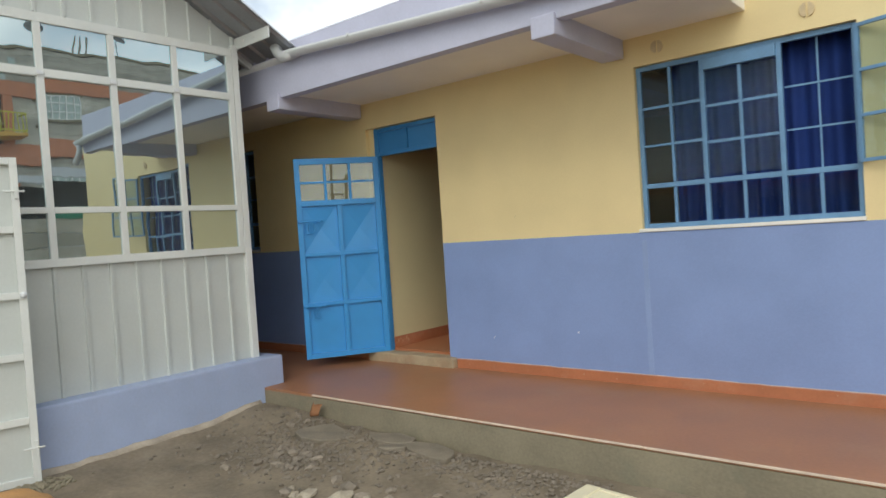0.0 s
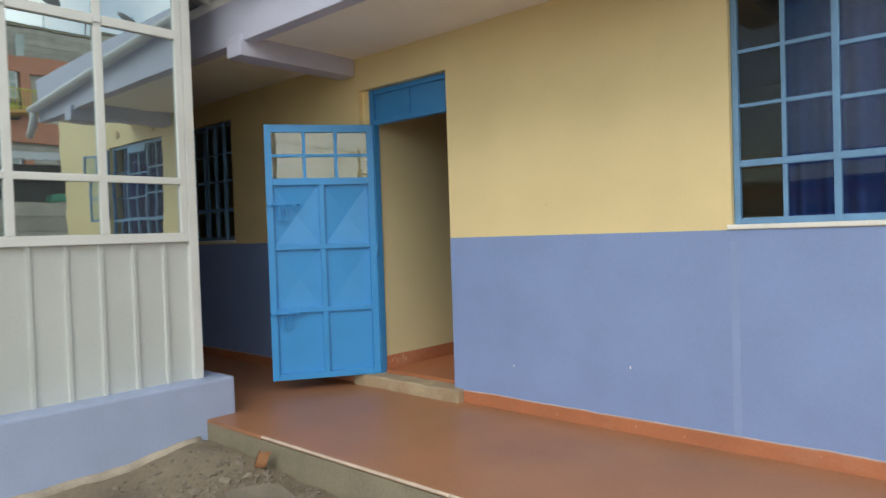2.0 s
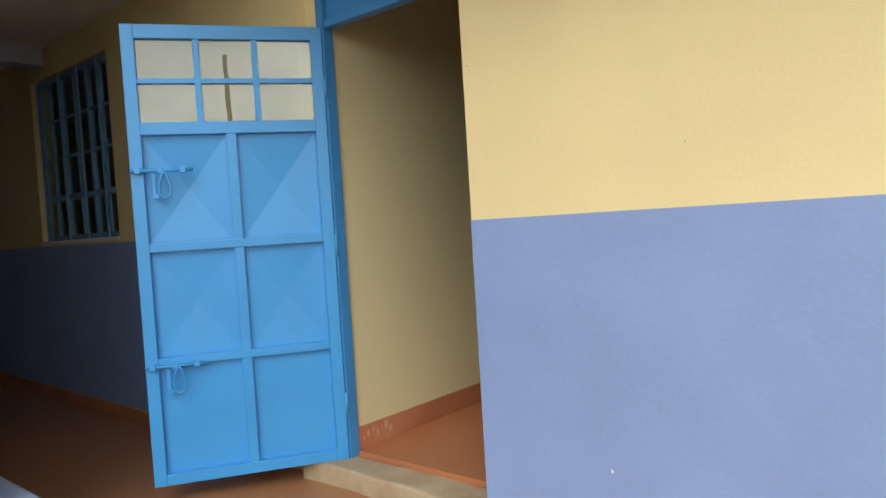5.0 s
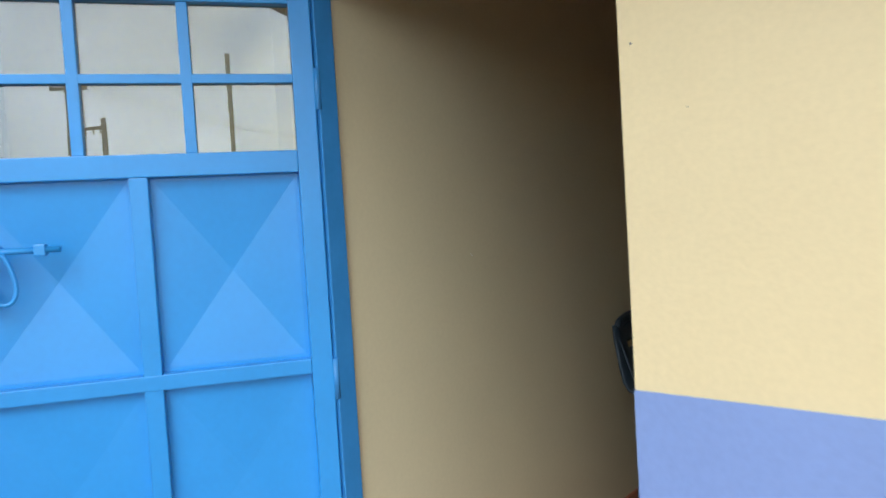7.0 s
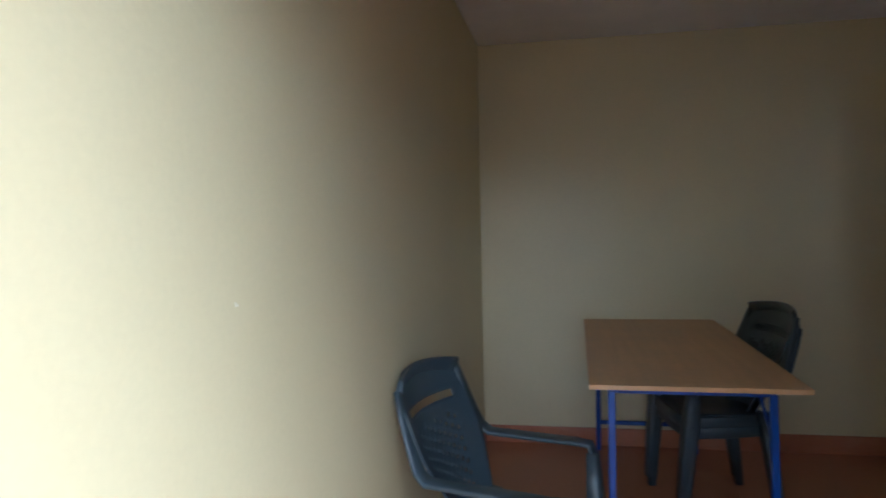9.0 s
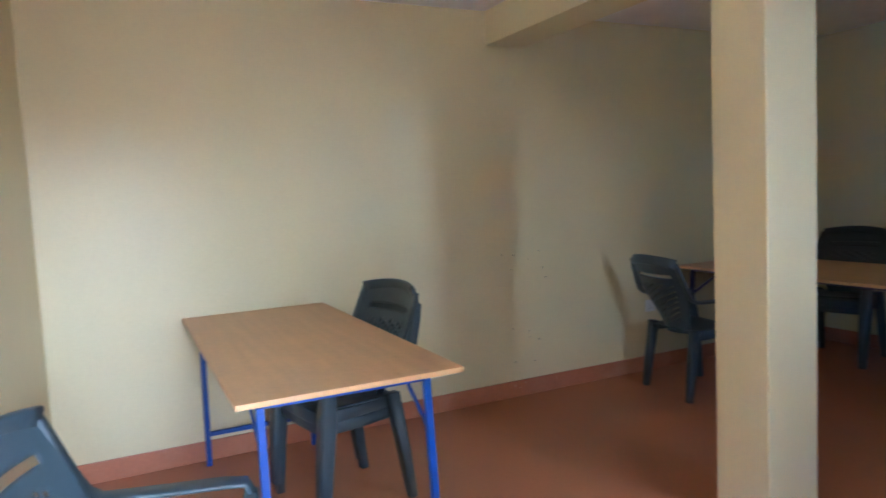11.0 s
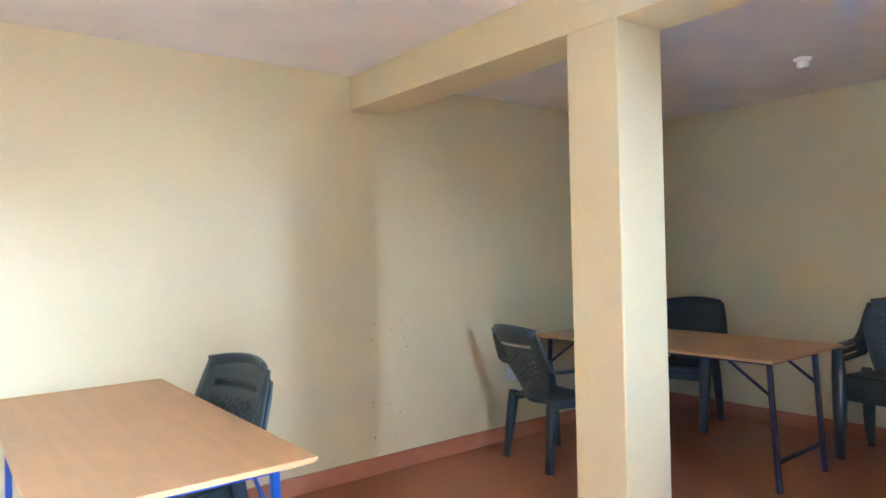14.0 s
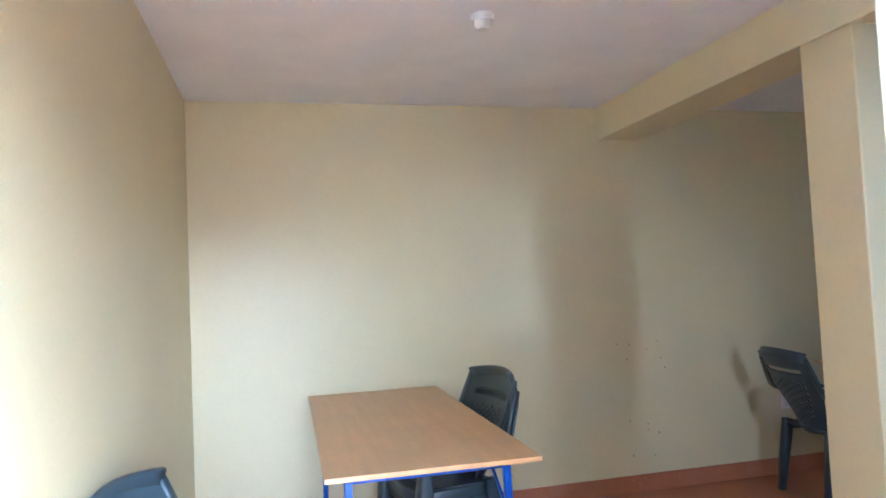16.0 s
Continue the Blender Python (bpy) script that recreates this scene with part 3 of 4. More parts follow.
curtain("curtain", 2.965, 4.22, "deep blue cloth curtain drawn behind the window")
rail = part("curtain_rail", tube(bmesh.new(), [(2.6, 0.192, 2.455), (4.35, 0.192, 2.455)], 0.009), ENAMEL, smooth=True)
tagged(rail, "thin white curtain rail over the window", "curtain rail")
for xx in (2.62, 4.33):
    part("rail_bracket", box(bmesh.new(), xx - 0.008, xx + 0.008, WALL + 0.006, 0.192, 2.445, 2.465), ENAMEL, rail)

# round air vents over the window
for vx, vz in ((2.938, 2.497), (3.919, 2.512)):
    v = thing("wall_vent", "small round painted vent cap under the soffit", "vent", pose(vx, -0.001, vz), "wall vents")
    for s in (-1, 1):
        bm = bmesh.new()
        pts = [(s * (0.008 + 0.036 * math.cos(a)), 0.043 * math.sin(a)) for a in (-math.pi / 2 + math.pi * k / 12 for k in range(13))]
        f = bm.faces.new([bm.verts.new((px, 0, pz)) for px, pz in pts])
        r = bmesh.ops.extrude_face_region(bm, geom=[f])
        bmesh.ops.translate(bm, verts=[q for q in r["geom"] if isinstance(q, bmesh.types.BMVert)], vec=(0, -0.012, 0))
        part("flap", bm, VENT, v)

# ---- front door ----
dframe = thing("door_frame", "blue painted steel door frame with a two-panel top light", "door frame")
bm = bmesh.new()
box(bm, DOOR_HOLE[0], DOOR_HOLE[0] + 0.045, 0.04, 0.098, 0.09, 2.338, 0.003)
box(bm, DOOR_HOLE[1] - 0.006, DOOR_HOLE[1], 0.045, 0.095, 0.09, 2.338, 0.003)
box(bm, DOOR_HOLE[0] + 0.045, DOOR_HOLE[1] - 0.006, 0.05, 0.10, 2.30, 2.338, 0.003)
box(bm, DOOR_HOLE[0] + 0.045, DOOR_HOLE[1] - 0.006, 0.047, 0.10, 2.062, 2.10, 0.003)
part("jambs", bm, FRAME_BLUE, dframe)
mid = (DOOR_HOLE[0] + DOOR_HOLE[1]) / 2
part("mullion", box(bmesh.new(), mid - 0.014, mid + 0.014, 0.05, 0.098, 2.10, 2.30, 0.003), FRAME_BLUE, dframe)
for a, b in ((DOOR_HOLE[0] + 0.047, mid - 0.016), (mid + 0.016, DOOR_HOLE[1] - 0.008)):
    part("top_panel", box(bmesh.new(), a, b, 0.066, 0.072, 2.103, 2.297), FRAME_BLUE, dframe)

LW, LZ0, LZ1 = 0.834, 0.094, 2.064
door = thing("door_1", "sky blue steel door, wide open, with glazed top and pressed panels", "door", pose(0.0, 0.032, 0, 0, 0, math.degrees(math.atan2(-0.688, -0.475))))
door["kind"] = "structure"
bm = bmesh.new()
th = (-0.038, 0.0)
for a, b in ((0, 0.052), (LW - 0.052, LW)):
    box(bm, a, b, *th, LZ0, LZ1, 0.003)
rows = [0.142, 0.61, 0.645, 1.10, 1.137, 1.598]
for a, b in ((LZ0, rows[0]), (rows[1], rows[2]), (rows[3], rows[4]), (rows[5], 1.652), (2.004, LZ1)):
    box(bm, 0.052, LW - 0.052, th[0] + 0.001, th[1] - 0.001, a, b, 0.003)
part("door_frame_bars", bm, DOOR, door)
part("mid_stile", box(bmesh.new(), LW / 2 - 0.021, LW / 2 + 0.021, th[0] + 0.002, th[1] - 0.002, rows[0], rows[5], 0.003), DOOR, door)
for za, zb in ((rows[0], rows[1]), (rows[2], rows[3]), (rows[4], rows[5])):
    for a, b in ((0.052, LW / 2 - 0.021), (LW / 2 + 0.021, LW - 0.052)):
        bm = bmesh.new()
        rim, inset = -0.030, 0.010
        q = [bm.verts.new(c) for c in ((a - 0.004, rim, za - 0.004), (b + 0.004, rim, za - 0.004), (b + 0.004, rim, zb + 0.004), (a - 0.004, rim, zb + 0.004))]
        q2 = [bm.verts.new(c) for c in ((a + inset, rim, za + inset), (b - inset, rim, za + inset), (b - inset, rim, zb - inset), (a + inset, rim, zb - inset))]
        apex = bm.verts.new(((a + b) / 2, -0.052 if za > 1.1 else -0.039 if za > 0.5 else -0.032, (za + zb) / 2))
        for k in range(4):
            bm.faces.new((q[k], q[(k + 1) % 4], q2[(k + 1) % 4], q2[k]))
            bm.faces.new((q2[k], q2[(k + 1) % 4], apex))
        part("panel", bm, DOOR, door)
gl0, gl1 = 0.052, LW - 0.052
third = (gl1 - gl0) / 3
bm = bmesh.new()
for k in (1, 2):
    box(bm, gl0 + third * k - 0.013, gl0 + third * k + 0.013, -0.030, -0.004, 1.652, 2.004, 0.002)
box(bm, gl0, gl1, -0.029, -0.005, 1.815, 1.837, 0.002)
part("glazing_bar", bm, DOOR, door)
for k in range(3):
    for za, zb in ((1.653, 1.814), (1.838, 2.003)):
        p = part("pane", box(bmesh.new(), gl0 + third * k + (0.014 if k else 0.001), gl0 + third * (k + 1) - (0.014 if k < 2 else 0.001), -0.024, -0.020, za, zb), PANE_DOOR, door)
        p.visible_shadow = False
for bz in (1.446, 0.612):
    bolt = part("bolt", tube(bmesh.new(), [(LW - 0.002, 0.014, bz), (LW - 0.25, 0.014, bz)], 0.007), DOOR, door, "painted steel sliding bolt", smooth=True)
    bm = bmesh.new()
    for k in (0.03, 0.12, 0.21):
        box(bm, LW - k - 0.012, LW - k + 0.012, 0.0, 0.024, bz - 0.013, bz + 0.013, 0.003)
    part("keeper", bm, DOOR, bolt)
    loop = [(LW - 0.135 + 0.022 * math.sin(a) * (1 - 0.45 * math.cos(a)), 0.022, bz - 0.062 + 0.055 * math.cos(a)) for a in (math.tau * k / 20 for k in range(21))]
    part("pull_loop", tube(bmesh.new(), loop, 0.005, 8), DOOR, bolt, smooth=True)
    bm = bmesh.new()
    box(bm, LW - 0.098, LW - 0.084, 0.0, 0.008, bz - 0.115, bz - 0.014, 0.002)
    box(bm, LW - 0.110, LW - 0.085, 0.0, 0.014, bz - 0.118, bz - 0.098, 0.002)
    part("hasp", bm, DOOR, bolt)
for hz in (0.35, 1.08, 1.80):
    part("hinge", tube(bmesh.new(), [(-0.006, -0.006, hz - 0.05), (-0.006, -0.006, hz + 0.05)], 0.009), FRAME_BLUE, door, smooth=True)

# ---- plastic chairs ----


def grid_sheet(nu, nv, place, keep):
    bm = bmesh.new()
    vs = [[bm.verts.new(place(-1 + 2 * i / nu, j / nv)) for i in range(nu + 1)] for j in range(nv + 1)]
    for j in range(nv):
        for i in range(nu):
            if keep(-1 + 2 * (i + 0.5) / nu, (j + 0.5) / nv, i, j):
                bm.faces.new((vs[j][i], vs[j][i + 1], vs[j + 1][i + 1], vs[j + 1][i]))
    loose = [v for v in bm.verts if not v.link_faces]
    bmesh.ops.delete(bm, geom=loose, context="VERTS")
    return bm


def plastic_chair(m, label, group="plastic chairs"):
    """A moulded armchair that faces +x, on the floor at z 0."""
    c = thing("plastic_chair", label, "chair", m, group)

    def back(u, v):
        half = 0.12 + 0.115 * math.sin(math.pi / 2 * min(1, v / 0.66) ** 1.5) - 0.012 * max(0, v - 0.66)
        z = 0.40 + 0.46 * v + (0.018 * (1 - u * u) if v > 0.9 else 0.0)
        return (-0.175 - 0.185 * v ** 1.1 + 0.055 * u * u, half * u, z)

    def back_keep(u, v, i, j):
        if 0.79 < v < 0.86 and abs(u) < 0.72:
            return False
        if 0.12 < v < 0.70 and abs(u) < 0.62 and i % 2 == 0 and (j + (i // 2)) % 3 == 0:
            return False
        return True

    def seat(u, v):
        x = -0.19 + 0.375 * v
        half = 0.195 + 0.03 * v
        return (x, half * u, 0.425 + 0.015 * v - 0.022 * math.sin(math.pi * v) * (1 - u * u) - (0.05 * (v - 0.9) / 0.1 if v > 0.9 else 0))

    for nm, bm, thick in (("backrest", grid_sheet(34, 40, back, back_keep), 0.006), ("seat", grid_sheet(16, 20, seat, lambda u, v, i, j: True), 0.007)):
        ob = part(nm, bm, PLASTIC, c, smooth=True)
        sol = ob.modifiers.new("thickness", "SOLIDIFY")
        sol.thickness, sol.offset = thick, 0
    rail = [(-0.36 + 0.055 * u * u, 0.218 * u, 0.862 + 0.02 * (1 - u * u)) for u in (-1 + 2 * k / 10 for k in range(11))]
    part("top_rail", sweep(bmesh.new(), rail, (0.3, 0, 1), 0.06, 0.02), PLASTIC, c, smooth=True)
    for s in (-1, 1):
        rim = [(-0.308, 0.220 * s, 0.866), (-0.286, 0.236 * s, 0.80), (-0.250, 0.250 * s, 0.70), (-0.226, 0.257 * s, 0.648), (-0.195, 0.262 * s, 0.624), (0.0, 0.263 * s, 0.620), (0.10, 0.264 * s, 0.619), (0.160, 0.262 * s, 0.615), (0.178, 0.258 * s, 0.578)]
        part("arm", sweep(bmesh.new(), rim, (0, 1, 0), [0.036, 0.042, 0.048, 0.058, 0.066, 0.068, 0.068, 0.064, 0.056], 0.015), PLASTIC, c, smooth=True)
        leg = [(0.170, 0.256 * s, 0.59), (0.182, 0.246 * s, 0.43), (0.204, 0.24 * s, 0.22), (0.220, 0.236 * s, 0.0)]
        part("leg", sweep(bmesh.new(), leg, (0, 1, 0), [0.058, 0.076, 0.066, 0.05], [0.035, 0.052, 0.046, 0.036]), PLASTIC, c, smooth=True)
        leg = [(-0.165, 0.205 * s, 0.44), (-0.195, 0.215 * s, 0.22), (-0.225, 0.222 * s, 0.0)]
        part("leg", sweep(bmesh.new(), leg, (0, 1, 0), [0.056, 0.054, 0.042], [0.054, 0.048, 0.036]), PLASTIC, c, smooth=True)
        bm = sweep(bmesh.new(), [(-0.19, 0.19 * s, 0.405), (0.0, 0.205 * s, 0.400), (0.172, 0.222 * s, 0.405)], (0, 0, 1), 0.05, 0.016)
        part("seat_rail", bm, PLASTIC, c, smooth=True)
    part("front_rail", sweep(bmesh.new(), [(0.188, -0.22, 0.40), (0.194, 0, 0.397), (0.188, 0.22, 0.40)], (0, 0, 1), 0.055, 0.014), PLASTIC, c, smooth=True)
    return c


first = plastic_chair(pose(0.374, 1.677, INNER, 0, 0, -13), "dark blue-grey moulded plastic armchair against the cream wall")
spots = [
    ((1.19, 3.0, 190), 2, "dark grey moulded plastic armchair pushed under the wooden table"),
    ((3.68, 3.27, -8), 1, "dark moulded plastic armchair at the table by the wall"),
    ((5.10, 3.23, 192), 2, "dark moulded plastic armchair behind the table, against the wall"),
    ((5.23, 1.81, 180), 3, "dark blue-grey moulded plastic armchair standing by the table"),
]
for (cx, cy, ca), stack, lab in spots:
    a = radians(ca)
    for k in range(stack):
        seat_on = copy_thing(first, pose(cx + 0.012 * k * math.cos(a), cy + 0.012 * k * math.sin(a), INNER + 0.048 * k, 0, 0, ca + 0.6 * k))
        seat_on["label"] = "dark moulded plastic armchair stacked on another alike" if k else lab

# ---- tables ----


def folding_table(m, wide, long, high, legs, paint, label):
    """A plywood top on blue folding tube legs; x is the short way, the origin is the floor under the middle."""
    t = thing("table", label, "table", m, "plywood tables")
    part("tabletop", box(bmesh.new(), -wide / 2, wide / 2, -long / 2, long / 2, high - 0.018, high, 0.003), PLY, t, "brown plywood top with worn edges")
    zt = high - 0.018
    ly = long / 2 - 0.07
    ox, lx = (legs[0] + legs[1]) / 2, (legs[1] - legs[0]) / 2
    bm = bmesh.new()
    for s in (-1, 1):
        box(bm, ox + s * lx - 0.012, ox + s * lx + 0.012, -ly, ly, zt - 0.025, zt)
    for s in (-1, 1):
        box(bm, ox - lx + 0.012, ox + lx - 0.012, s * ly - 0.012, s * ly + 0.012, zt - 0.024, zt - 0.001)
    part("under_frame", bm, paint, t)
    for sy in (-1, 1):
        for sx in (-1, 1):
            part("leg", sweep(bmesh.new(), [(ox + sx * lx, sy * ly, zt - 0.02), (ox + sx * (lx + 0.002), sy * (ly + 0.02), zt / 2), (ox + sx * (lx + 0.004), sy * (ly + 0.045), 0.0)], (1, 0, 0), 0.027, 0.027), paint, t)
            part("brace", sweep(bmesh.new(), [(ox + sx * lx, sy * (ly + 0.01), zt - 0.20), (ox + sx * lx, sy * (ly - 0.24), zt - 0.022)], (1, 0, 0), 0.008, 0.018), paint, t)
        part("stretcher", sweep(bmesh.new(), [(ox - lx, sy * (ly + 0.035), 0.17), (ox + lx, sy * (ly + 0.035), 0.17)], (0, 1, 0), 0.022, 0.022), paint, t)
    return t


folding_table(pose((0.605 + 1.335) / 2, (2.027 + 3.74) / 2, INNER, 0, 0, -0.6), 0.735, 1.71, 0.784, (-0.288, 0.258), TUBE, "plywood table on blue tube legs with its end near the wall")
folding_table(pose(4.48, 2.88, INNER), 0.90, 1.79, 0.746, (-0.35, 0.21), NAVY, "long plywood table on dark blue folding legs")

# ---- fittings of the room ----


def lamp_holder(x, y):
    o = thing("lamp_holder", "white plastic batten lamp holder, empty, on the ceiling", "lamp holder", pose(x, y, CEIL), "lamp holders")
    bm = bmesh.new()
    bmesh.ops.create_cone(bm, cap_ends=True, segments=28, radius1=0.044, radius2=0.050, depth=0.022, matrix=Matrix.Translation((0, 0, -0.011)))
    part("base", bm, ENAMEL, o)
    bm = bmesh.new()
    bmesh.ops.create_cone(bm, cap_ends=True, segments=28, radius1=0.030, radius2=0.034, depth=0.034, matrix=Matrix.Translation((0, 0, -0.039)))
    part("socket", bm, ENAMEL, o)
    bm = bmesh.new()
    bmesh.ops.create_cone(bm, cap_ends=True, segments=24, radius1=0.024, radius2=0.024, depth=0.004, matrix=Matrix.Translation((0, 0, -0.058)))
    part("contact_well", bm, ENAMEL, o)


lamp_holder(1.316, 2.419)
lamp_holder(4.54, 2.015)
sock = thing("power_socket", "white plastic single power socket low on the wall", "power socket", pose(3.80, FAR, 0.585))
part("plate", box(bmesh.new(), -0.043, 0.043, -0.010, 0.0, -0.043, 0.043, 0.004), ENAMEL, sock)
part("switch", box(bmesh.new(), 0.014, 0.030, -0.015, -0.010, 0.014, 0.032, 0.002), ENAMEL, sock)
# no holes cut: solid grey blocks paint the shade of the pin holes
for px, pz in ((0, 0.002), (-0.011, -0.018), (0.011, -0.018)):
    part("pin_hole_shade", box(bmesh.new(), px - 0.003, px + 0.003, -0.0105, -0.009, pz - 0.005, pz + 0.005), SCUFF_AND_SHADE, sock)


STREAK = mat("faded periwinkle paint", (0.256, 0.343, 0.578), 0.5, var=0.08)
SKIRT_CHIP = mat("chipped skirting", (0.55, 0.33, 0.22), 0.8)
SCUFF_GREY = mat("wall scuff", (0.24, 0.22, 0.19), 0.8)


def flecks(name, places, normal, size, material, label):
    """Small chips and scuffs that lie on a wall."""
    bm = bmesh.new()
    for x, y, z in places:
        r = size * (0.5 + 0.9 * random.random())
        pts = []
        for k in range(7):
            a = math.tau * k / 7
            q = r * (0.55 + 0.6 * random.random())
            d = (q * 0.6 * math.cos(a), q * math.sin(a))
            pts.append((x + d[0], y, z + d[1]) if normal == "y" else (x, y + d[0], z + d[1]))
        f = bm.faces.new([bm.verts.new(p) for p in pts])
        e = bmesh.ops.extrude_face_region(bm, geom=[f])
        vec = {"y": (0, -0.0012, 0), "x": (0.0012, 0, 0)}[normal]
        bmesh.ops.translate(bm, verts=[q for q in e["geom"] if isinstance(q, bmesh.types.BMVert)], vec=vec)
    return tagged(part(name, bm, material), label, "wall marks", kind="stuff")


flecks("wall_scuffs", [(2.678 + 0.09 * random.gauss(0, 1), FAR, z + 0.03 * random.gauss(0, 1)) for z in (1.05, 1.03, 1.0, 0.97, 0.93, 0.56, 0.52, 0.36, 0.34)] + [(2.85, FAR, 1.06), (2.87, FAR, 0.95), (2.826, FAR, 0.474), (2.83, FAR, 0.465), (2.75, FAR, 0.535)], "y", 0.006, SCUFF_GREY, "grey scuff marks on the cream wall")
flecks("wall_chips", [(LEFT, 0.625, 1.349), (LEFT, 0.630, 1.344)], "x", 0.0026, CHIP, "pale chips in the cream wall paint")
flecks("facade_chips", [(2.165, -0.004, 0.378), (1.335, -0.004, 0.30)], "y", 0.009, CHIP, "pale chips in the blue dado paint")
flecks("facade_specks", [(1.622, 0.0, 1.349), (0.832, 0.0, 1.725), (0.92, 0.0, 1.61)], "y", 0.0035, SCUFF_AND_SHADE, "dark specks on the ochre wall")
bm = bmesh.new()
for s in range(14):
    za, zb = 0.075 + 0.073 * s, 0.075 + 0.073 * (s + 1)
    w = 0.012 + 0.01 * random.random()
    box(bm, 2.755 - w + 0.004 * random.random(), 2.762 + w, -0.0052, -0.004, za, zb)
tagged(part("paint_streak", bm, STREAK), "faint lighter vertical streak in the blue dado paint", "wall marks", kind="stuff")
flecks("skirting_chips", [(0.95 + 0.5 * k + 0.3 * random.random(), -0.018, 0.03 + 0.03 * random.random()) for k in range(7)], "y", 0.006, SKIRT_CHIP, "pale chips along the red skirting")
flecks("room_skirting_chips", [(2.62, FAR - 0.012, 0.19), (2.66, FAR - 0.012, 0.17), (2.70, FAR - 0.012, 0.2), (2.95, FAR - 0.012, 0.19), (3.3, FAR - 0.012, 0.2), (1.9, FAR - 0.012, 0.19)], "y", 0.006, SKIRT_CHIP, "pale chips along the red skirting of the room")

flecks("skirting_scrapes", [(LEFT + 0.012, 0.13 + 0.03 * k, 0.165 + 0.012 * (k % 3)) for k in range(7)], "x", 0.016, SKIRT_CHIP, "pale scrapes on the red skirting inside the door")

# ---- white shed beside the veranda ----
SX, SY1, SY0 = -0.35, -1.295, -6.2
shed = thing("shed", "white sheet-metal shed with mirror-film window panes and blue plinth", "shed")
part("plinth", box(bmesh.new(), SX - 6.6, -0.22, SY0, -1.13, -0.5, 0.255, 0.018), PLINTH, shed, "pale periwinkle painted masonry plinth")
bm = bmesh.new()
ys = [SY0 + 0.08 * k for k in range(int((-1.36 - SY0) / 0.08) + 1)]
rows = []
for y in ys:
    h = ground_z(-0.2, y) + 0.035 + 0.018 * noise.noise(Vector((y * 2.3, 0, 5))) + 0.01 * noise.noise(Vector((y * 9, 2, 5)))
    rows.append([bm.verts.new(c) for c in ((-0.222, y, h), (-0.208, y, h - 0.004), (-0.17, y, ground_z(-0.17, y) - 0.02), (-0.222, y, ground_z(-0.2, y) - 0.04))])
for p, q in zip(rows, rows[1:]):
    for k in range(4):
        bm.faces.new((p[k], p[(k + 1) % 4], q[(k + 1) % 4], q[k]))
bm.faces.new(rows[0][::-1])
bm.faces.new(rows[-1])
part("mortar_fillet", bm, MORTAR, shed, "crumbling tan mortar along the foot of the plinth", smooth=True)


def ribbed(y0, y1, z0, z1f, x):
    """Box-profile cladding in the plane x, ribs upright; z1f gives the top at each y."""
    bm = bmesh.new()
    prof, y = [], y0
    while y < y1 - 1e-6:
        for dy, dx in ((0, 0), (0.165, 0), (0.172, 0.016), (0.192, 0.016), (0.199, 0)):
            if y + dy <= y1:
                prof.append((y + dy, dx))
        y += 0.2
    prof.append((y1, 0))
    low = [bm.verts.new((x + dx, yy, z0)) for yy, dx in prof]
    top = [bm.verts.new((x + dx, yy, z1f(yy))) for yy, dx in prof]
    for k in range(len(prof) - 1):
        bm.faces.new((low[k], low[k + 1], top[k + 1], top[k]))
    r = bmesh.ops.extrude_face_region(bm, geom=bm.faces[:])
    bmesh.ops.translate(bm, verts=[q for q in r["geom"] if isinstance(q, bmesh.types.BMVert)], vec=(-0.004, 0, 0))
    return bm


def roof_z(y):
    return 3.10 + 0.55 * (-1.30 - y)


part("lower_cladding", ribbed(-6.1, SY1 - 0.004, 0.250, lambda y: 1.20, SX - 0.03), SHEET, shed, "ribbed off-white sheet cladding")
part("gable_cladding", ribbed(-6.1, SY1 - 0.004, 3.0, lambda y: roof_z(y) - 0.012, SX - 0.03), SHEET, shed, "ribbed off-white gable sheet")
part("end_cladding", box(bmesh.new(), SX - 6.6, SX - 0.03, SY1 - 0.03, SY1, 0.25, 3.05), SHEET, shed)
# rear walls coloured near-black so the inside reads as unlit through the panes
part("back_wall", box(bmesh.new(), SX - 6.6, SX - 6.57, SY0, SY1 - 0.03, 0.25, 3.2), UNLIT_DARK, shed)
part("rear_wall", box(bmesh.new(), SX - 6.57, SX - 0.04, SY0, SY0 + 0.03, 0.25, 3.2), UNLIT_DARK, shed)
part("corner_post", box(bmesh.new(), SX - 0.05, SX + 0.012, SY1 - 0.058, SY1 + 0.004, 0.255, 3.02, 0.004), WHITE, shed)
posts = [SY1 - 0.085 - 0.512 * k for k in range(0, 9)]
for z0, z1 in ((1.19, 1.25), (2.92, 2.99)):
    part("window_rail", box(bmesh.new(), SX - 0.045, SX + 0.006, -6.1, SY1 - 0.058, z0, z1, 0.004), WHITE, shed)
for k, y in enumerate(posts):
    part("mullion", box(bmesh.new(), SX - 0.044, SX + 0.008, y - 0.024, y + 0.024, 1.25, 2.92, 0.004), WHITE, shed)
for a, b in zip(posts, posts[1:]):
    y0, y1 = b + 0.024, a - 0.024
    for z0, z1 in ((1.572, 1.616), (2.535, 2.595)):
        part("transom", box(bmesh.new(), SX - 0.04, SX + 0.012, y0, y1, z0, z1, 0.004), WHITE, shed)
    for z0, z1 in ((1.25, 1.572), (1.616, 2.535), (2.595, 2.92)):
        tilt = random.uniform(-0.3, 0.3)
        bm = box(bmesh.new(), -0.002, 0.002, -(y1 - y0) / 2 - 0.004, (y1 - y0) / 2 + 0.004, -(z1 - z0) / 2 - 0.004, (z1 - z0) / 2 + 0.004)
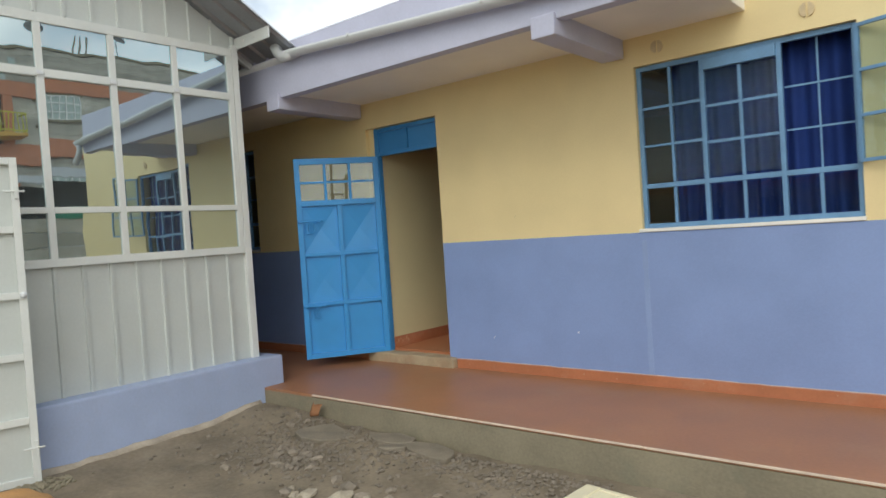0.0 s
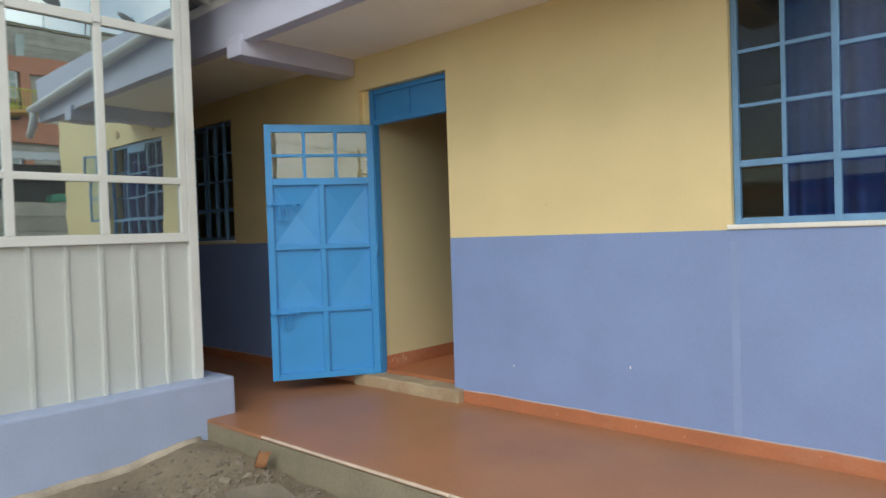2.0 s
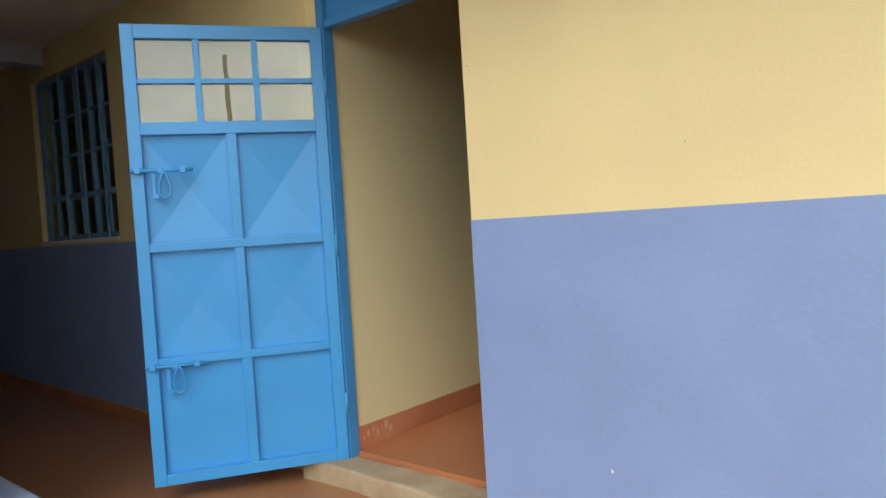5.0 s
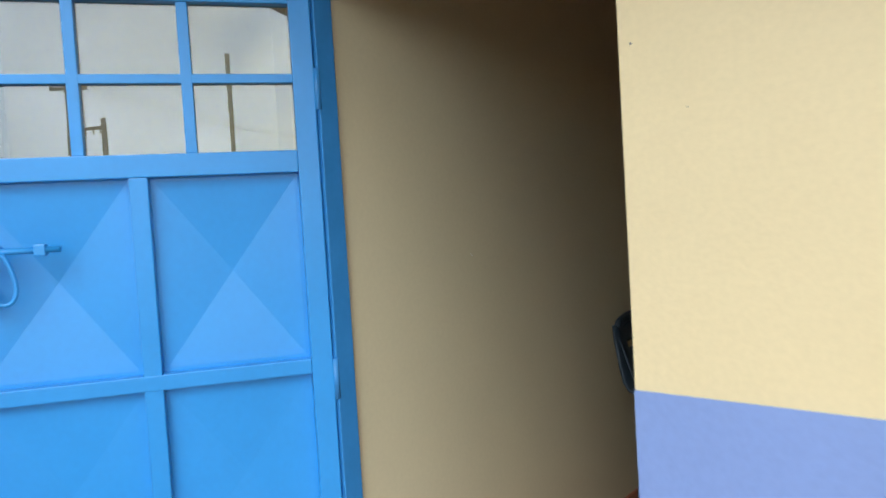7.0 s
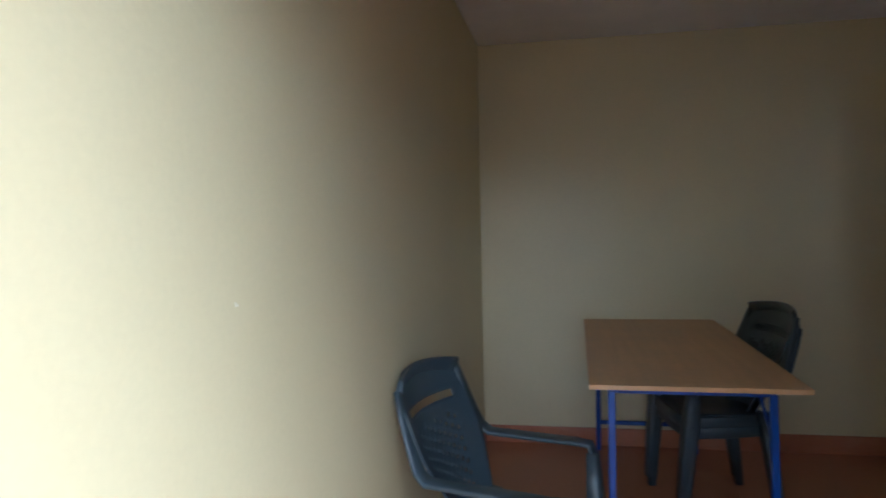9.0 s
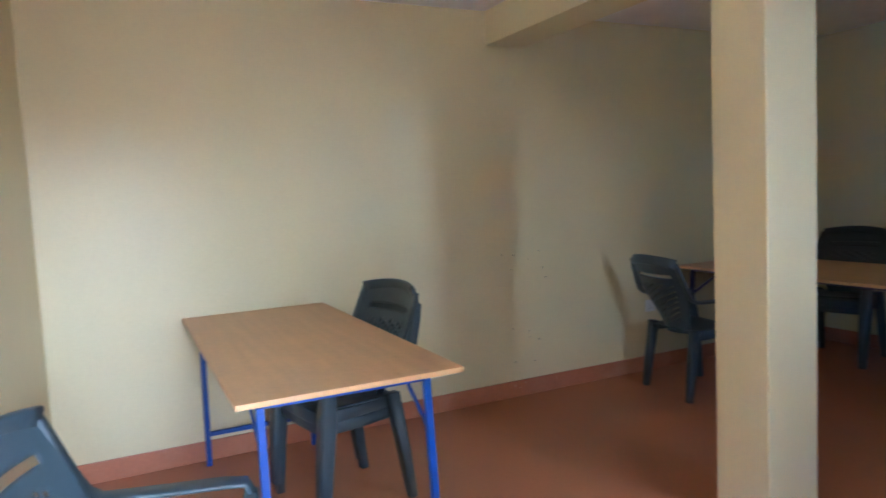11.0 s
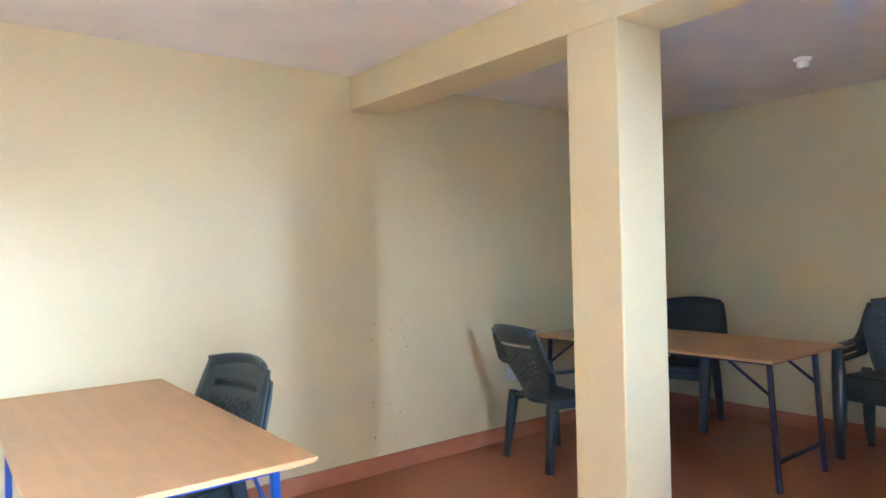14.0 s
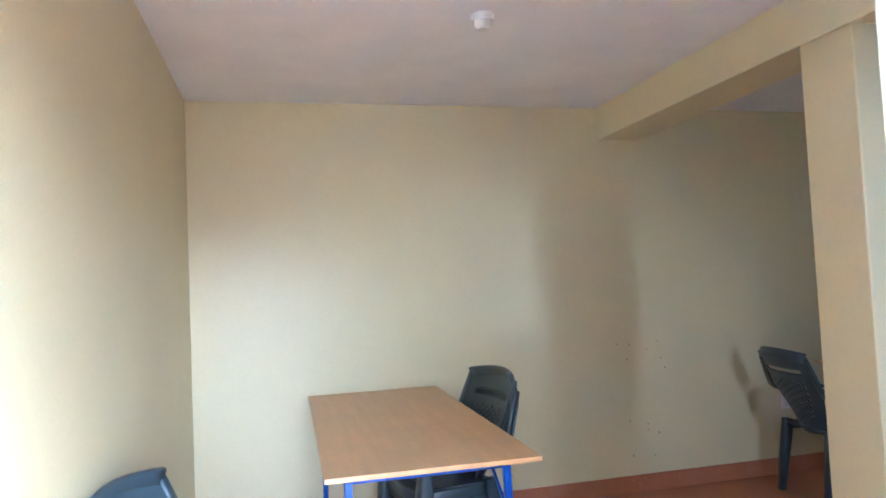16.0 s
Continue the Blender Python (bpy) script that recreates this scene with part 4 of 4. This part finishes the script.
        part("pane", bm, PANE_FILM, shed, "mirror-film glass pane", at=pose(SX - 0.014, (y0 + y1) / 2, (z0 + z1) / 2, 0, random.uniform(-0.25, 0.25), tilt))
for y in posts[1:7]:
    part("catch", box(bmesh.new(), SX + 0.010, SX + 0.022, y - 0.03, y + 0.012, 2.545, 2.575, 0.003), PVC, shed)
# roof sheet with ribs, falling towards the house
bm = bmesh.new()
prof, xx = [], SX - 6.7
while xx < 0.12:
    for dx, dz in ((0, 0), (0.12, 0), (0.135, 0.022), (0.165, 0.022), (0.18, 0)):
        prof.append((xx + dx, dz))
    xx += 0.2
lo = [bm.verts.new((x, -1.00, roof_z(-1.00) + dz)) for x, dz in prof]
hi = [bm.verts.new((x, -4.4, roof_z(-4.4) + dz)) for x, dz in prof]
for k in range(len(prof) - 1):
    bm.faces.new((lo[k], lo[k + 1], hi[k + 1], hi[k]))
r = bmesh.ops.extrude_face_region(bm, geom=bm.faces[:])
bmesh.ops.translate(bm, verts=[q for q in r["geom"] if isinstance(q, bmesh.types.BMVert)], vec=(0, 0, 0.006))
part("roof_sheet", bm, ROOF, shed, "grey ribbed roofing sheet")
bm = bmesh.new()
for x, ya in ((SX - 0.2, -1.02), (SX - 1.6, -1.02), (SX - 3.0, -1.02), (SX - 4.6, -1.02), (SX - 6.2, -1.02)):
    sweep(bm, [(x, ya, roof_z(ya) - 0.03), (x, -4.4, roof_z(-4.4) - 0.03)], (1, 0, 0), 0.05, 0.05)
part("rafter", bm, WHITE, shed)
bm = bmesh.new()
box(bm, SX - 0.02, 0.13, -1.30, -1.285, roof_z(-1.29) - 0.105, roof_z(-1.29) - 0.006, 0.003)
part("eave_board", bm, WHITE, shed)
bm = bmesh.new()
for x in (SX + 0.12, SX + 0.28):
    bmesh.ops.create_cone(bm, cap_ends=True, segments=14, radius1=0.012, radius2=0.012, depth=0.006, matrix=Matrix.Translation((x, -1.302, roof_z(-1.29) - 0.05)) @ Matrix.Rotation(math.pi / 2, 4, "X"))
part("bolt_washer", bm, ENAMEL, shed)
bm = bmesh.new()
half = [(0.05 * math.cos(a), 0.05 * math.sin(a)) for a in (math.pi + math.pi * k / 10 for k in range(11))]
half += [(0.044 * math.cos(a), 0.044 * math.sin(a)) for a in (math.tau - math.pi * k / 10 for k in range(11))]
rings = [[bm.verts.new((x, -0.985 + a, roof_z(-1.0) - 0.02 + b)) for a, b in half] for x in (SX - 6.7, 0.16)]
for k in range(len(half)):
    bm.faces.new((rings[0][k], rings[0][(k + 1) % len(half)], rings[1][(k + 1) % len(half)], rings[1][k]))
bm.faces.new([rings[1][k] for k in range(11)])
part("eave_gutter", bm, PVC, shed, "white plastic eave gutter", smooth=True)
# floor colour holds the inner shade as well
tagged(slab("floor_shed", (SX - 6.57, SX - 0.05, SY0, SY1 - 0.03, 0.0, 0.256), UNLIT_DARK, "near-black floor standing in for the shade inside the shed"), category="floor")

# open white metal door of the shed
sd = thing("shed_door", "white sheet-metal door standing open beside the shed", "door", pose(-0.115, -3.19, -0.205, 0, 0, -103))
bm = bmesh.new()
for a, b in ((0, 0.045), (0.80, 0.845)):
    box(bm, a, b, -0.018, 0.018, 0, 2.13, 0.004)
for z in (0.0, 0.39, 0.81, 1.21, 1.64, 2.085):
    box(bm, 0.045, 0.80, -0.016, 0.016, z, z + 0.045, 0.003)
part("door_frame_bars", bm, WHITE, sd)
part("sheet", box(bmesh.new(), 0.03, 0.82, -0.022, -0.0185, 0.02, 2.11), SHEET, sd)
for z in (0.18, 1.86):
    bm = box(bmesh.new(), 0.005, 0.028, 0.018, 0.030, z, z + 0.10, 0.003)
    tube(bm, [(-0.03, 0.026, z + 0.05), (0.09, 0.026, z + 0.05)], 0.006)
    part("bolt", bm, WHITE, sd)
bm = bmesh.new()
bmesh.ops.create_uvsphere(bm, u_segments=14, v_segments=8, radius=0.022, matrix=Matrix.Translation((0.022, 0.03, 1.235)))
part("knob", bm, PVC, sd, smooth=True)

# ---- rubble and litter on the ground ----


def stone_bm(bm, x, y, z, rx, ry, rz, seed, sub=1):
    r = bmesh.ops.create_icosphere(bm, subdivisions=sub, radius=1)
    rot = Matrix.Rotation(seed * 2.4, 3, "Z")
    for v in r["verts"]:
        n = 1 + 0.55 * noise.noise(v.co * 1.3 + Vector((seed * 3.1, 0, 0))) + 0.12 * noise.noise(v.co * 4 + Vector((0, seed, 0)))
        c = rot @ Vector((v.co.x * n * rx, v.co.y * n * ry, v.co.z * n * rz))
        v.co = c + Vector((x, y, z))


def stone(x, y, rx, ry, rz, seed, label="rough grey-brown rubble stone on bare earth", name="rubble_stone", sunk=0.35):
    bm = bmesh.new()
    stone_bm(bm, x, y, ground_z(x, y) + rz * (1 - sunk), rx, ry, rz, seed)
    tagged(part(name, bm, ROCK), label, "stone", "rubble stones")


for k, (x, y, s) in enumerate(((0.96, -1.97, 0.06), (0.86, -2.02, 0.05), (1.05, -1.93, 0.05), (0.92, -1.86, 0.045), (1.10, -2.05, 0.055), (0.79, -1.93, 0.06), (1.22, -1.98, 0.05), (1.0, -2.14, 0.05), (1.16, -2.16, 0.045), (0.82, -2.16, 0.05), (1.3, -2.1, 0.04), (1.78, -2.2, 0.07), (1.95, -2.26, 0.06), (2.1, -2.2, 0.05), (1.62, -2.16, 0.05), (2.02, -2.1, 0.04), (0.52, -1.66, 0.05), (0.6, -1.55, 0.04), (0.45, -1.78, 0.04), (2.75, -2.02, 0.05), (0.7, -2.35, 0.05), (1.5, -2.45, 0.06), (2.4, -1.66, 0.035), (2.3, -2.0, 0.04))):
    stone(x, y, s * 1.0, s * 0.72, s * 0.42, k + 1, sunk=0.55)
for k, (x, y, a, b, turn) in enumerate(((0.93, -1.66, 0.25, 0.15, 8), (1.46, -1.50, 0.21, 0.10, 4), (1.83, -1.52, 0.27, 0.11, -5), (1.58, -1.62, 0.10, 0.05, 30))):
    bm = bmesh.new()
    rnd = random.Random(40 + k)
    ring = []
    for q in range(9):
        t = math.tau * (q + 0.5 * rnd.random()) / 9
        wide = 0.78 + 0.32 * rnd.random()
        ring.append((a * wide * math.cos(t), b * wide * math.sin(t)))
    f = bm.faces.new([bm.verts.new((p[0], p[1], 0.02 * noise.noise(Vector((p[0] * 9, p[1] * 9, k))))) for p in ring])
    e = bmesh.ops.extrude_face_region(bm, geom=[f])
    bmesh.ops.translate(bm, verts=[q for q in e["geom"] if isinstance(q, bmesh.types.BMVert)], vec=(0, 0, -0.07))
    bmesh.ops.bevel(bm, geom=[g for g in bm.edges if g.calc_length() > 0.03], offset=0.006, segments=1, affect="EDGES")
    tagged(part("cement_slab", bm, SLAB, at=pose(x, y, ground_z(x, y) + 0.026, 6 - 3 * k, 2, turn)), "broken flat cement slab lying on the earth by the kerb", "cement slab", "cement slabs")
PLASTER = mat("pale broken plaster", (0.38, 0.33, 0.255), 0.95, var=0.22, scale=10, grain=80, bump=0.6, per=0.15)
for k, (x, y, q) in enumerate(((1.55, -2.34, 0.05), (1.64, -2.31, 0.075), (1.85, -2.24, 0.085), (1.97, -2.17, 0.05), (2.06, -2.20, 0.035), (1.46, -2.30, 0.04), (1.72, -1.60, 0.022))):
    bm = bmesh.new()
    stone_bm(bm, x, y - (0.09 if y < -2 else 0), ground_z(x, y) + 0.1 * q, 0.95 * q, 0.65 * q, 0.35 * q, 60 + k, 2)
    tagged(part("plaster_lump", bm, PLASTER), "pale beige lump of broken plaster on the earth", "rubble", "plaster lumps")
bm = bmesh.new()
for k in range(160):
    x, y = random.gauss(-0.08, 0.06), random.gauss(-3.2, 0.10)
    if x > -0.16:
        q = 0.008 + 0.012 * random.random()
        stone_bm(bm, x, y, ground_z(x, y) + 0.3 * q, q, 1.2 * q, 0.7 * q, 2000 + k)
tagged(part("dark_rubble", bm, CONCRETE), "small dark heap of rubble by the shed door", "rubble", kind="stuff")
bm = bmesh.new()
for k in range(900):
    if k < 480:
        x, y = random.gauss(1.0, 0.75), -1.5 - abs(random.gauss(0, 0.45))
    else:
        x, y = random.gauss(2.4, 0.75), -1.42 - abs(random.gauss(0, 0.28))
    if y > KERB_Y - 0.03 or x < -0.1:
        continue
    s = 0.006 + 0.014 * random.random() ** 2
    stone_bm(bm, x, y, ground_z(x, y) + s * 0.3, s * 1.2, s, s * 0.7, k * 0.37, 1)
for k in range(1500):
    if k >= 1000:
        x, y = random.gauss(0.85, 0.4), random.gauss(-1.72, 0.22)
        if y > KERB_Y - 0.03:
            continue
    elif k < 560:
        x = 1.35 + 1.75 * random.random()
        y = -1.42 - 0.34 * random.random() ** 1.4
    else:
        x, y = random.gauss(1.0, 0.28), random.gauss(-2.0, 0.16)
    q = 0.006 + 0.014 * random.random() ** 2
    stone_bm(bm, x, y, ground_z(x, y) + q * 0.2, q * 1.3, q, q * 0.7, 1000 + k)
tagged(part("gravel", bm, ROCK), "loose grey gravel scattered on the earth", "gravel", kind="stuff")
bm = bmesh.new()
rows = [[bm.verts.new((0.56 + 0.05 * u + 0.02 * v * v, -1.45 + 0.02 * math.sin(3 * u) + 0.03 * v, ground_z(0.56, -1.45) + 0.012 + 0.09 * v + 0.012 * u * u)) for u in (-1, -0.4, 0.3, 1)] for v in (0, 0.35, 0.7, 1)]
for a, b in zip(rows, rows[1:]):
    for i in range(3):
        bm.faces.new((a[i], a[i + 1], b[i + 1], b[i]))
lf = part("dry_leaf", bm, LEAF, smooth=True)
lf.modifiers.new("thickness", "SOLIDIFY").thickness = 0.002
tagged(lf, "curled orange-brown dry leaf by the kerb", "leaf")
tray = thing("plastic_board", "cream plastic board lying on the ground by the kerb", "board", pose(3.36, -1.80, -0.205, 3, 0, -8))
part("panel", box(bmesh.new(), -0.36, 0.36, -0.16, 0.16, 0.0, 0.035, 0.012), CREAM_PLASTIC, tray)
bm = bmesh.new()
for s in (-1, 1):
    box(bm, s * 0.27 - 0.012, s * 0.27 + 0.012, -0.14, 0.14, 0.034, 0.044, 0.004)
box(bm, -0.25, 0.25, 0.115, 0.135, 0.034, 0.042, 0.004)
part("rib", bm, CREAM_PLASTIC, tray)
bm = bmesh.new()
bmesh.ops.create_uvsphere(bm, u_segments=28, v_segments=14, radius=1)
for v in bm.verts:
    n = 1 + 0.2 * noise.noise(v.co * 2)
    v.co = Vector((0.35 * v.co.x * n + 0.30, 0.35 * v.co.y * n - 3.62, 0.16 * v.co.z * n - 0.24))
tagged(part("sand_heap", bm, SAND, smooth=True), "small heap of orange building sand", "sand", kind="stuff")

# ---- the neighbourhood, seen in the panes ----


def power_pole(x, y, high, turn):
    p = thing("power_pole", "weathered timber power pole with cross arm and insulators", "power pole", pose(x, y, -0.235, 0, 0, turn), "power poles")
    bm = bmesh.new()
    bmesh.ops.create_cone(bm, cap_ends=True, segments=12, radius1=0.15, radius2=0.10, depth=high, matrix=Matrix.Translation((0, 0, high / 2)))
    part("mast", bm, POLE, p, smooth=True)
    part("cross_arm", box(bmesh.new(), -0.7, 0.7, -0.16, -0.08, high - 0.5, high - 0.38), POLE, p)
    for drop in (2.0, 3.1):
        part("cross_arm", box(bmesh.new(), -0.1, 1.35, -0.16, -0.08, high - drop, high - drop + 0.12), POLE, p)
        for k in range(4):
            part("insulator", tube(bmesh.new(), [(0.25 + 0.28 * k, -0.12, high - drop - 0.18), (0.25 + 0.28 * k, -0.12, high - drop + 0.01)], 0.035, 8), POLE, p)
    bm = bmesh.new()
    bmesh.ops.create_cone(bm, cap_ends=True, segments=12, radius1=0.13, radius2=0.10, depth=high - 1.6, matrix=Matrix.Translation((1.3, 0, (high - 1.6) / 2)))
    part("side_mast", bm, POLE, p, smooth=True)
    for k in (-0.62, 0.0, 0.62):
        part("insulator", tube(bmesh.new(), [(k, -0.12, high - 0.4), (k, -0.12, high - 0.08)], 0.05, 8), POLE, p)


power_pole(17.4, -20.0, 7.8, 70)
power_pole(40, -21.5, 8.0, 30)
power_pole(60, -12.0, 8.5, 20)
pole = part("telephone_pole", tube(bmesh.new(), [(19.6, -14.6, -0.3), (19.6, -14.6, 8.1)], 0.085, 12), POLE, smooth=True)
tagged(pole, "plain grey timber telephone pole", "pole")
bm = bmesh.new()
for k, off in enumerate((-0.62, 0.0, 0.62)):
    for (xa, ya), (xb, yb) in (((17.4, -20.0), (40, -21.5)), ((40, -21.5), (60, -12.0)), ((17.4, -20.0), (6, -28))):
        tube(bm, [(xa + off * 0.7 + (xb - xa) * s, ya + off * 0.5 + (yb - ya) * s, 7.5 - 0.5 * 4 * s * (1 - s)) for s in (q / 10 for q in range(11))], 0.009, 5)
cab = part("power_cable", bm, SCUFF_AND_SHADE)
tagged(cab, "slack black power cables between the poles", "cable", kind="stuff")


def pale_window(h, x, y0, y1, z0, z1):
    """A curtained window in a stone wall at x, with its grille of bars."""
    w = part("window", box(bmesh.new(), x - 0.02, x + 0.02, y0, y1, z0, z1), PALE_PANE, h)
    bm = bmesh.new()
    n, r = max(2, round((y1 - y0) / 0.26)), max(2, round((z1 - z0) / 0.34))
    for q in range(n + 1):
        yy = y0 + (y1 - y0 - 0.04) * q / n
        box(bm, x - 0.065, x - 0.025, yy, yy + 0.04, z0, z1)
    for q in range(r + 1):
        zz = z0 + (z1 - z0 - 0.04) * q / r
        box(bm, x - 0.06, x - 0.026, y0, y1, zz, zz + 0.04)
    part("frame", bm, ENAMEL, w)
    part("lintel", box(bmesh.new(), x - 0.05, x + 0.02, y0 - 0.12, y1 + 0.12, z1 + 0.005, z1 + 0.12), CONCRETE, w)
    part("sill", box(bmesh.new(), x - 0.12, x + 0.02, y0 - 0.1, y1 + 0.1, z0 - 0.09, z0 - 0.005), CONCRETE, w)


def block_house(x, deep, y0, y1):
    """Three storeys of grey stone courses between orange floor beams, with a railed balcony in each bay."""
    h = thing("apartment_building", "grey stone apartment block with orange floor beams and lime balcony rails", "building")
    top = 8.75
    part("wall", box(bmesh.new(), x + 0.03, x + deep, y0, y1, -0.3, top - 0.01), STONEWALL, h)
    part("coping", box(bmesh.new(), x - 0.06, x + 0.25, y0 - 0.05, y1 + 0.05, top, top + 0.09), CONCRETE, h)
    z = 0.0
    while z < top - 0.05:
        high = min(0.19, top - z)
        if not (4.6 < z < 5.5 or 7.05 < z < 7.75):
            part("stone_course", box(bmesh.new(), x + 0.012 * random.random(), x + 0.04, y0, y1, z, z + high - 0.018), STONEWALL, h)
        z += 0.19
    for za, zb, proud in ((1.9, 2.6, 0.14), (4.80, 5.50, 0.16), (7.18, 7.74, 0.12)):
        part("floor_beam", box(bmesh.new(), x - proud, x + 0.1, y0 - 0.1, y1 + 0.1, za, zb, 0.02), ORANGE, h)
    bay = 7.0
    yb = y0 + 0.0
    while yb + 5.0 < y1:
        for zf in (2.6, 5.5):
            # flat near-black sheet, painted shade in place of a real recess
            part("bay_shade", box(bmesh.new(), x - 0.012, x + 0.02, yb + 2.95, yb + 3.95, zf + 0.02, zf + 1.66), UNLIT_DARK, h)
            pale_window(h, x - 0.02, yb + 3.1, yb + 3.88, zf + 0.75, zf + 1.68)
            part("shutter", box(bmesh.new(), x - 0.05, x + 0.0, yb + 3.1, yb + 3.88, zf + 0.1, zf + 0.64), LIME_DARK, h)
            part("column", box(bmesh.new(), x - 0.14, x + 0.05, yb + 3.96, yb + 4.28, zf, zf + 1.68, 0.02), ORANGE, h)
            pale_window(h, x - 0.01, yb + 1.3, yb + 2.52, zf + 0.72, zf + 1.6)
            pale_window(h, x - 0.01, yb + 5.1, yb + 6.35, zf + 0.72, zf + 1.6)
            b = part("balcony", box(bmesh.new(), x - 0.85, x - 0.02, yb + 2.95, yb + 4.45, zf + 0.16, zf + 0.28, 0.01), AMBER, h, "amber painted balcony slab")
            bm = bmesh.new()
            for q in range(12):
                yy = yb + 2.97 + 1.42 * q / 11
                box(bm, x - 0.83, x - 0.80, yy, yy + 0.025, zf + 0.28, zf + 0.96)
            for zz in (zf + 0.34, zf + 0.94):
                box(bm, x - 0.84, x - 0.79, yb + 2.95, yb + 4.45, zz, zz + 0.045)
                for yy in (yb + 2.95, yb + 4.41):
                    box(bm, x - 0.79, x - 0.15, yy, yy + 0.04, zz, zz + 0.04)
            part("railing", bm, LIME, b, "lime painted steel railing")
        part("pilaster", box(bmesh.new(), x - 0.05, x + 0.02, yb + 3.9, yb + 4.15, 7.76, 8.45), PALE_PANE, h)
        for q in range(3):
            part("starter_bar", tube(bmesh.new(), [(x + 0.15, yb + 6.2 + 0.2 * q, top), (x + 0.15, yb + 6.25 + 0.2 * q, top + 0.75)], 0.03, 6), CONCRETE, h)
        yb += bay


PALE_PANE = mat("curtained pale window", (0.45, 0.52, 0.50), 0.15, var=0.2, scale=3)
AMBER = mat("amber slab paint", (0.62, 0.36, 0.08), 0.6, var=0.1)
LIME_DARK = mat("olive green shutter paint", (0.28, 0.34, 0.04), 0.6, var=0.12)
block_house(21.0, 11.0, 0.0, 21.0)


def satellite_dish(x, y, z, turn):
    d = thing("satellite_dish", "grey satellite dish on a thin mast on the parapet", "satellite dish", pose(x, y, z, 0, 0, turn), "satellite dishes")
    part("mast", tube(bmesh.new(), [(0, 0, 0), (0, 0, 0.75)], 0.025, 8), ROOF, d)
    bm = bmesh.new()
    rings = [[bm.verts.new((0.36 * r * math.cos(a), 0.36 * r * math.sin(a), 0.10 * r * r)) for a in (math.tau * k / 20 for k in range(20))] for r in (0.15, 0.5, 0.8, 1.0)]
    for p, q in zip(rings, rings[1:]):
        for k in range(20):
            bm.faces.new((p[k], p[(k + 1) % 20], q[(k + 1) % 20], q[k]))
    bm.faces.new(rings[0])
    bmesh.ops.solidify(bm, geom=bm.faces[:], thickness=0.01)
    bmesh.ops.transform(bm, matrix=Matrix.Translation((0, 0, 0.78)) @ Matrix.Rotation(radians(28), 4, "Y"), verts=bm.verts)
    part("dish", bm, ROOF, d, smooth=True)
    part("feed_arm", tube(bmesh.new(), [(0.1, 0, 0.75), (0.30, 0, 1.05)], 0.012, 6), ROOF, d)


satellite_dish(21.4, 4.9, 8.84, 60)
satellite_dish(21.4, 7.9, 8.84, 100)


def row_house(x0, x1, y0, y1, high):
    h = thing("row_house", "single-storey grey stone row house across the yard", "building")
    part("wall", box(bmesh.new(), x0, x1, y0, y1, -0.3, high), STONEWALL, h)
    part("roof", box(bmesh.new(), x0 - 0.3, x1 + 0.3, y0 - 0.3, y1 + 0.4, high, high + 0.18), ROOF, h)
    part("band", box(bmesh.new(), x0 - 0.05, x1 + 0.05, y1, y1 + 0.12, 2.6, 2.9), ORANGE, h)
    for k in range(int((x1 - x0) / 3)):
        for z in (0.8,):
            xc = x0 + 1.5 + 3 * k
            # solid near-black block, the shade behind the bars as colour
            w = part("window", box(bmesh.new(), xc - 0.7, xc + 0.7, y1 - 0.02, y1 + 0.05, z, z + 1.2), UNLIT_DARK, h)
            bm = bmesh.new()
            for q in range(5):
                box(bm, xc - 0.7 + q * 0.34, xc - 0.66 + q * 0.34, y1 + 0.052, y1 + 0.09, z, z + 1.2)
            part("bars", bm, ENAMEL, w)


row_house(-18.0, 9.0, -42.0, -34.0, 3.2)


def shack(x0, x1, y0, y1, high, label):
    h = thing("shack", label, "shack")
    part("wall", box(bmesh.new(), x0, x1, y0, y1, -0.3, high - 0.85), SHEET, h)
    # near-black box: painted shade for the open gap under the roof
    part("upper_gap_shade", box(bmesh.new(), x0 + 0.25, x1 - 0.02, y0 + 0.02, y1 - 0.02, high - 0.85, high - 0.13), UNLIT_DARK, h)
    for k in range(int((high - 0.85) / 0.3)):
        part("board", box(bmesh.new(), x0 - 0.03, x0 + 0.005, y0, y1, 0.02 + 0.3 * k, 0.30 + 0.3 * k, 0.005), STONEWALL, h)
    bm = bmesh.new()
    n = int((y1 - y0 + 0.8) / 0.1)
    lo = [bm.verts.new((x0 - 0.5, y0 - 0.4 + 0.1 * k, high - 0.15 + 0.025 * (k % 2))) for k in range(n + 1)]
    hi = [bm.verts.new((x1 + 0.2, y0 - 0.4 + 0.1 * k, high + 0.45 + 0.025 * (k % 2))) for k in range(n + 1)]
    for k in range(n):
        bm.faces.new((lo[k], lo[k + 1], hi[k + 1], hi[k]))
    r = bmesh.ops.extrude_face_region(bm, geom=bm.faces[:])
    bmesh.ops.translate(bm, verts=[q for q in r["geom"] if isinstance(q, bmesh.types.BMVert)], vec=(0, 0, 0.02))
    part("roof", bm, ROOF, h)
    part("tarpaulin", box(bmesh.new(), x0 - 0.06, x0 + 0.2, y0 + 4.4, y0 + 5.2, high - 0.85, high - 0.70, 0.03), GREEN, h)


shack(9.5, 12.5, -3.5, 5.5, 2.95, "low shack with a rusted corrugated roof across the yard")
shack(14.0, 17.0, 6.0, 12.0, 2.6, "low corrugated shack beyond the yard")
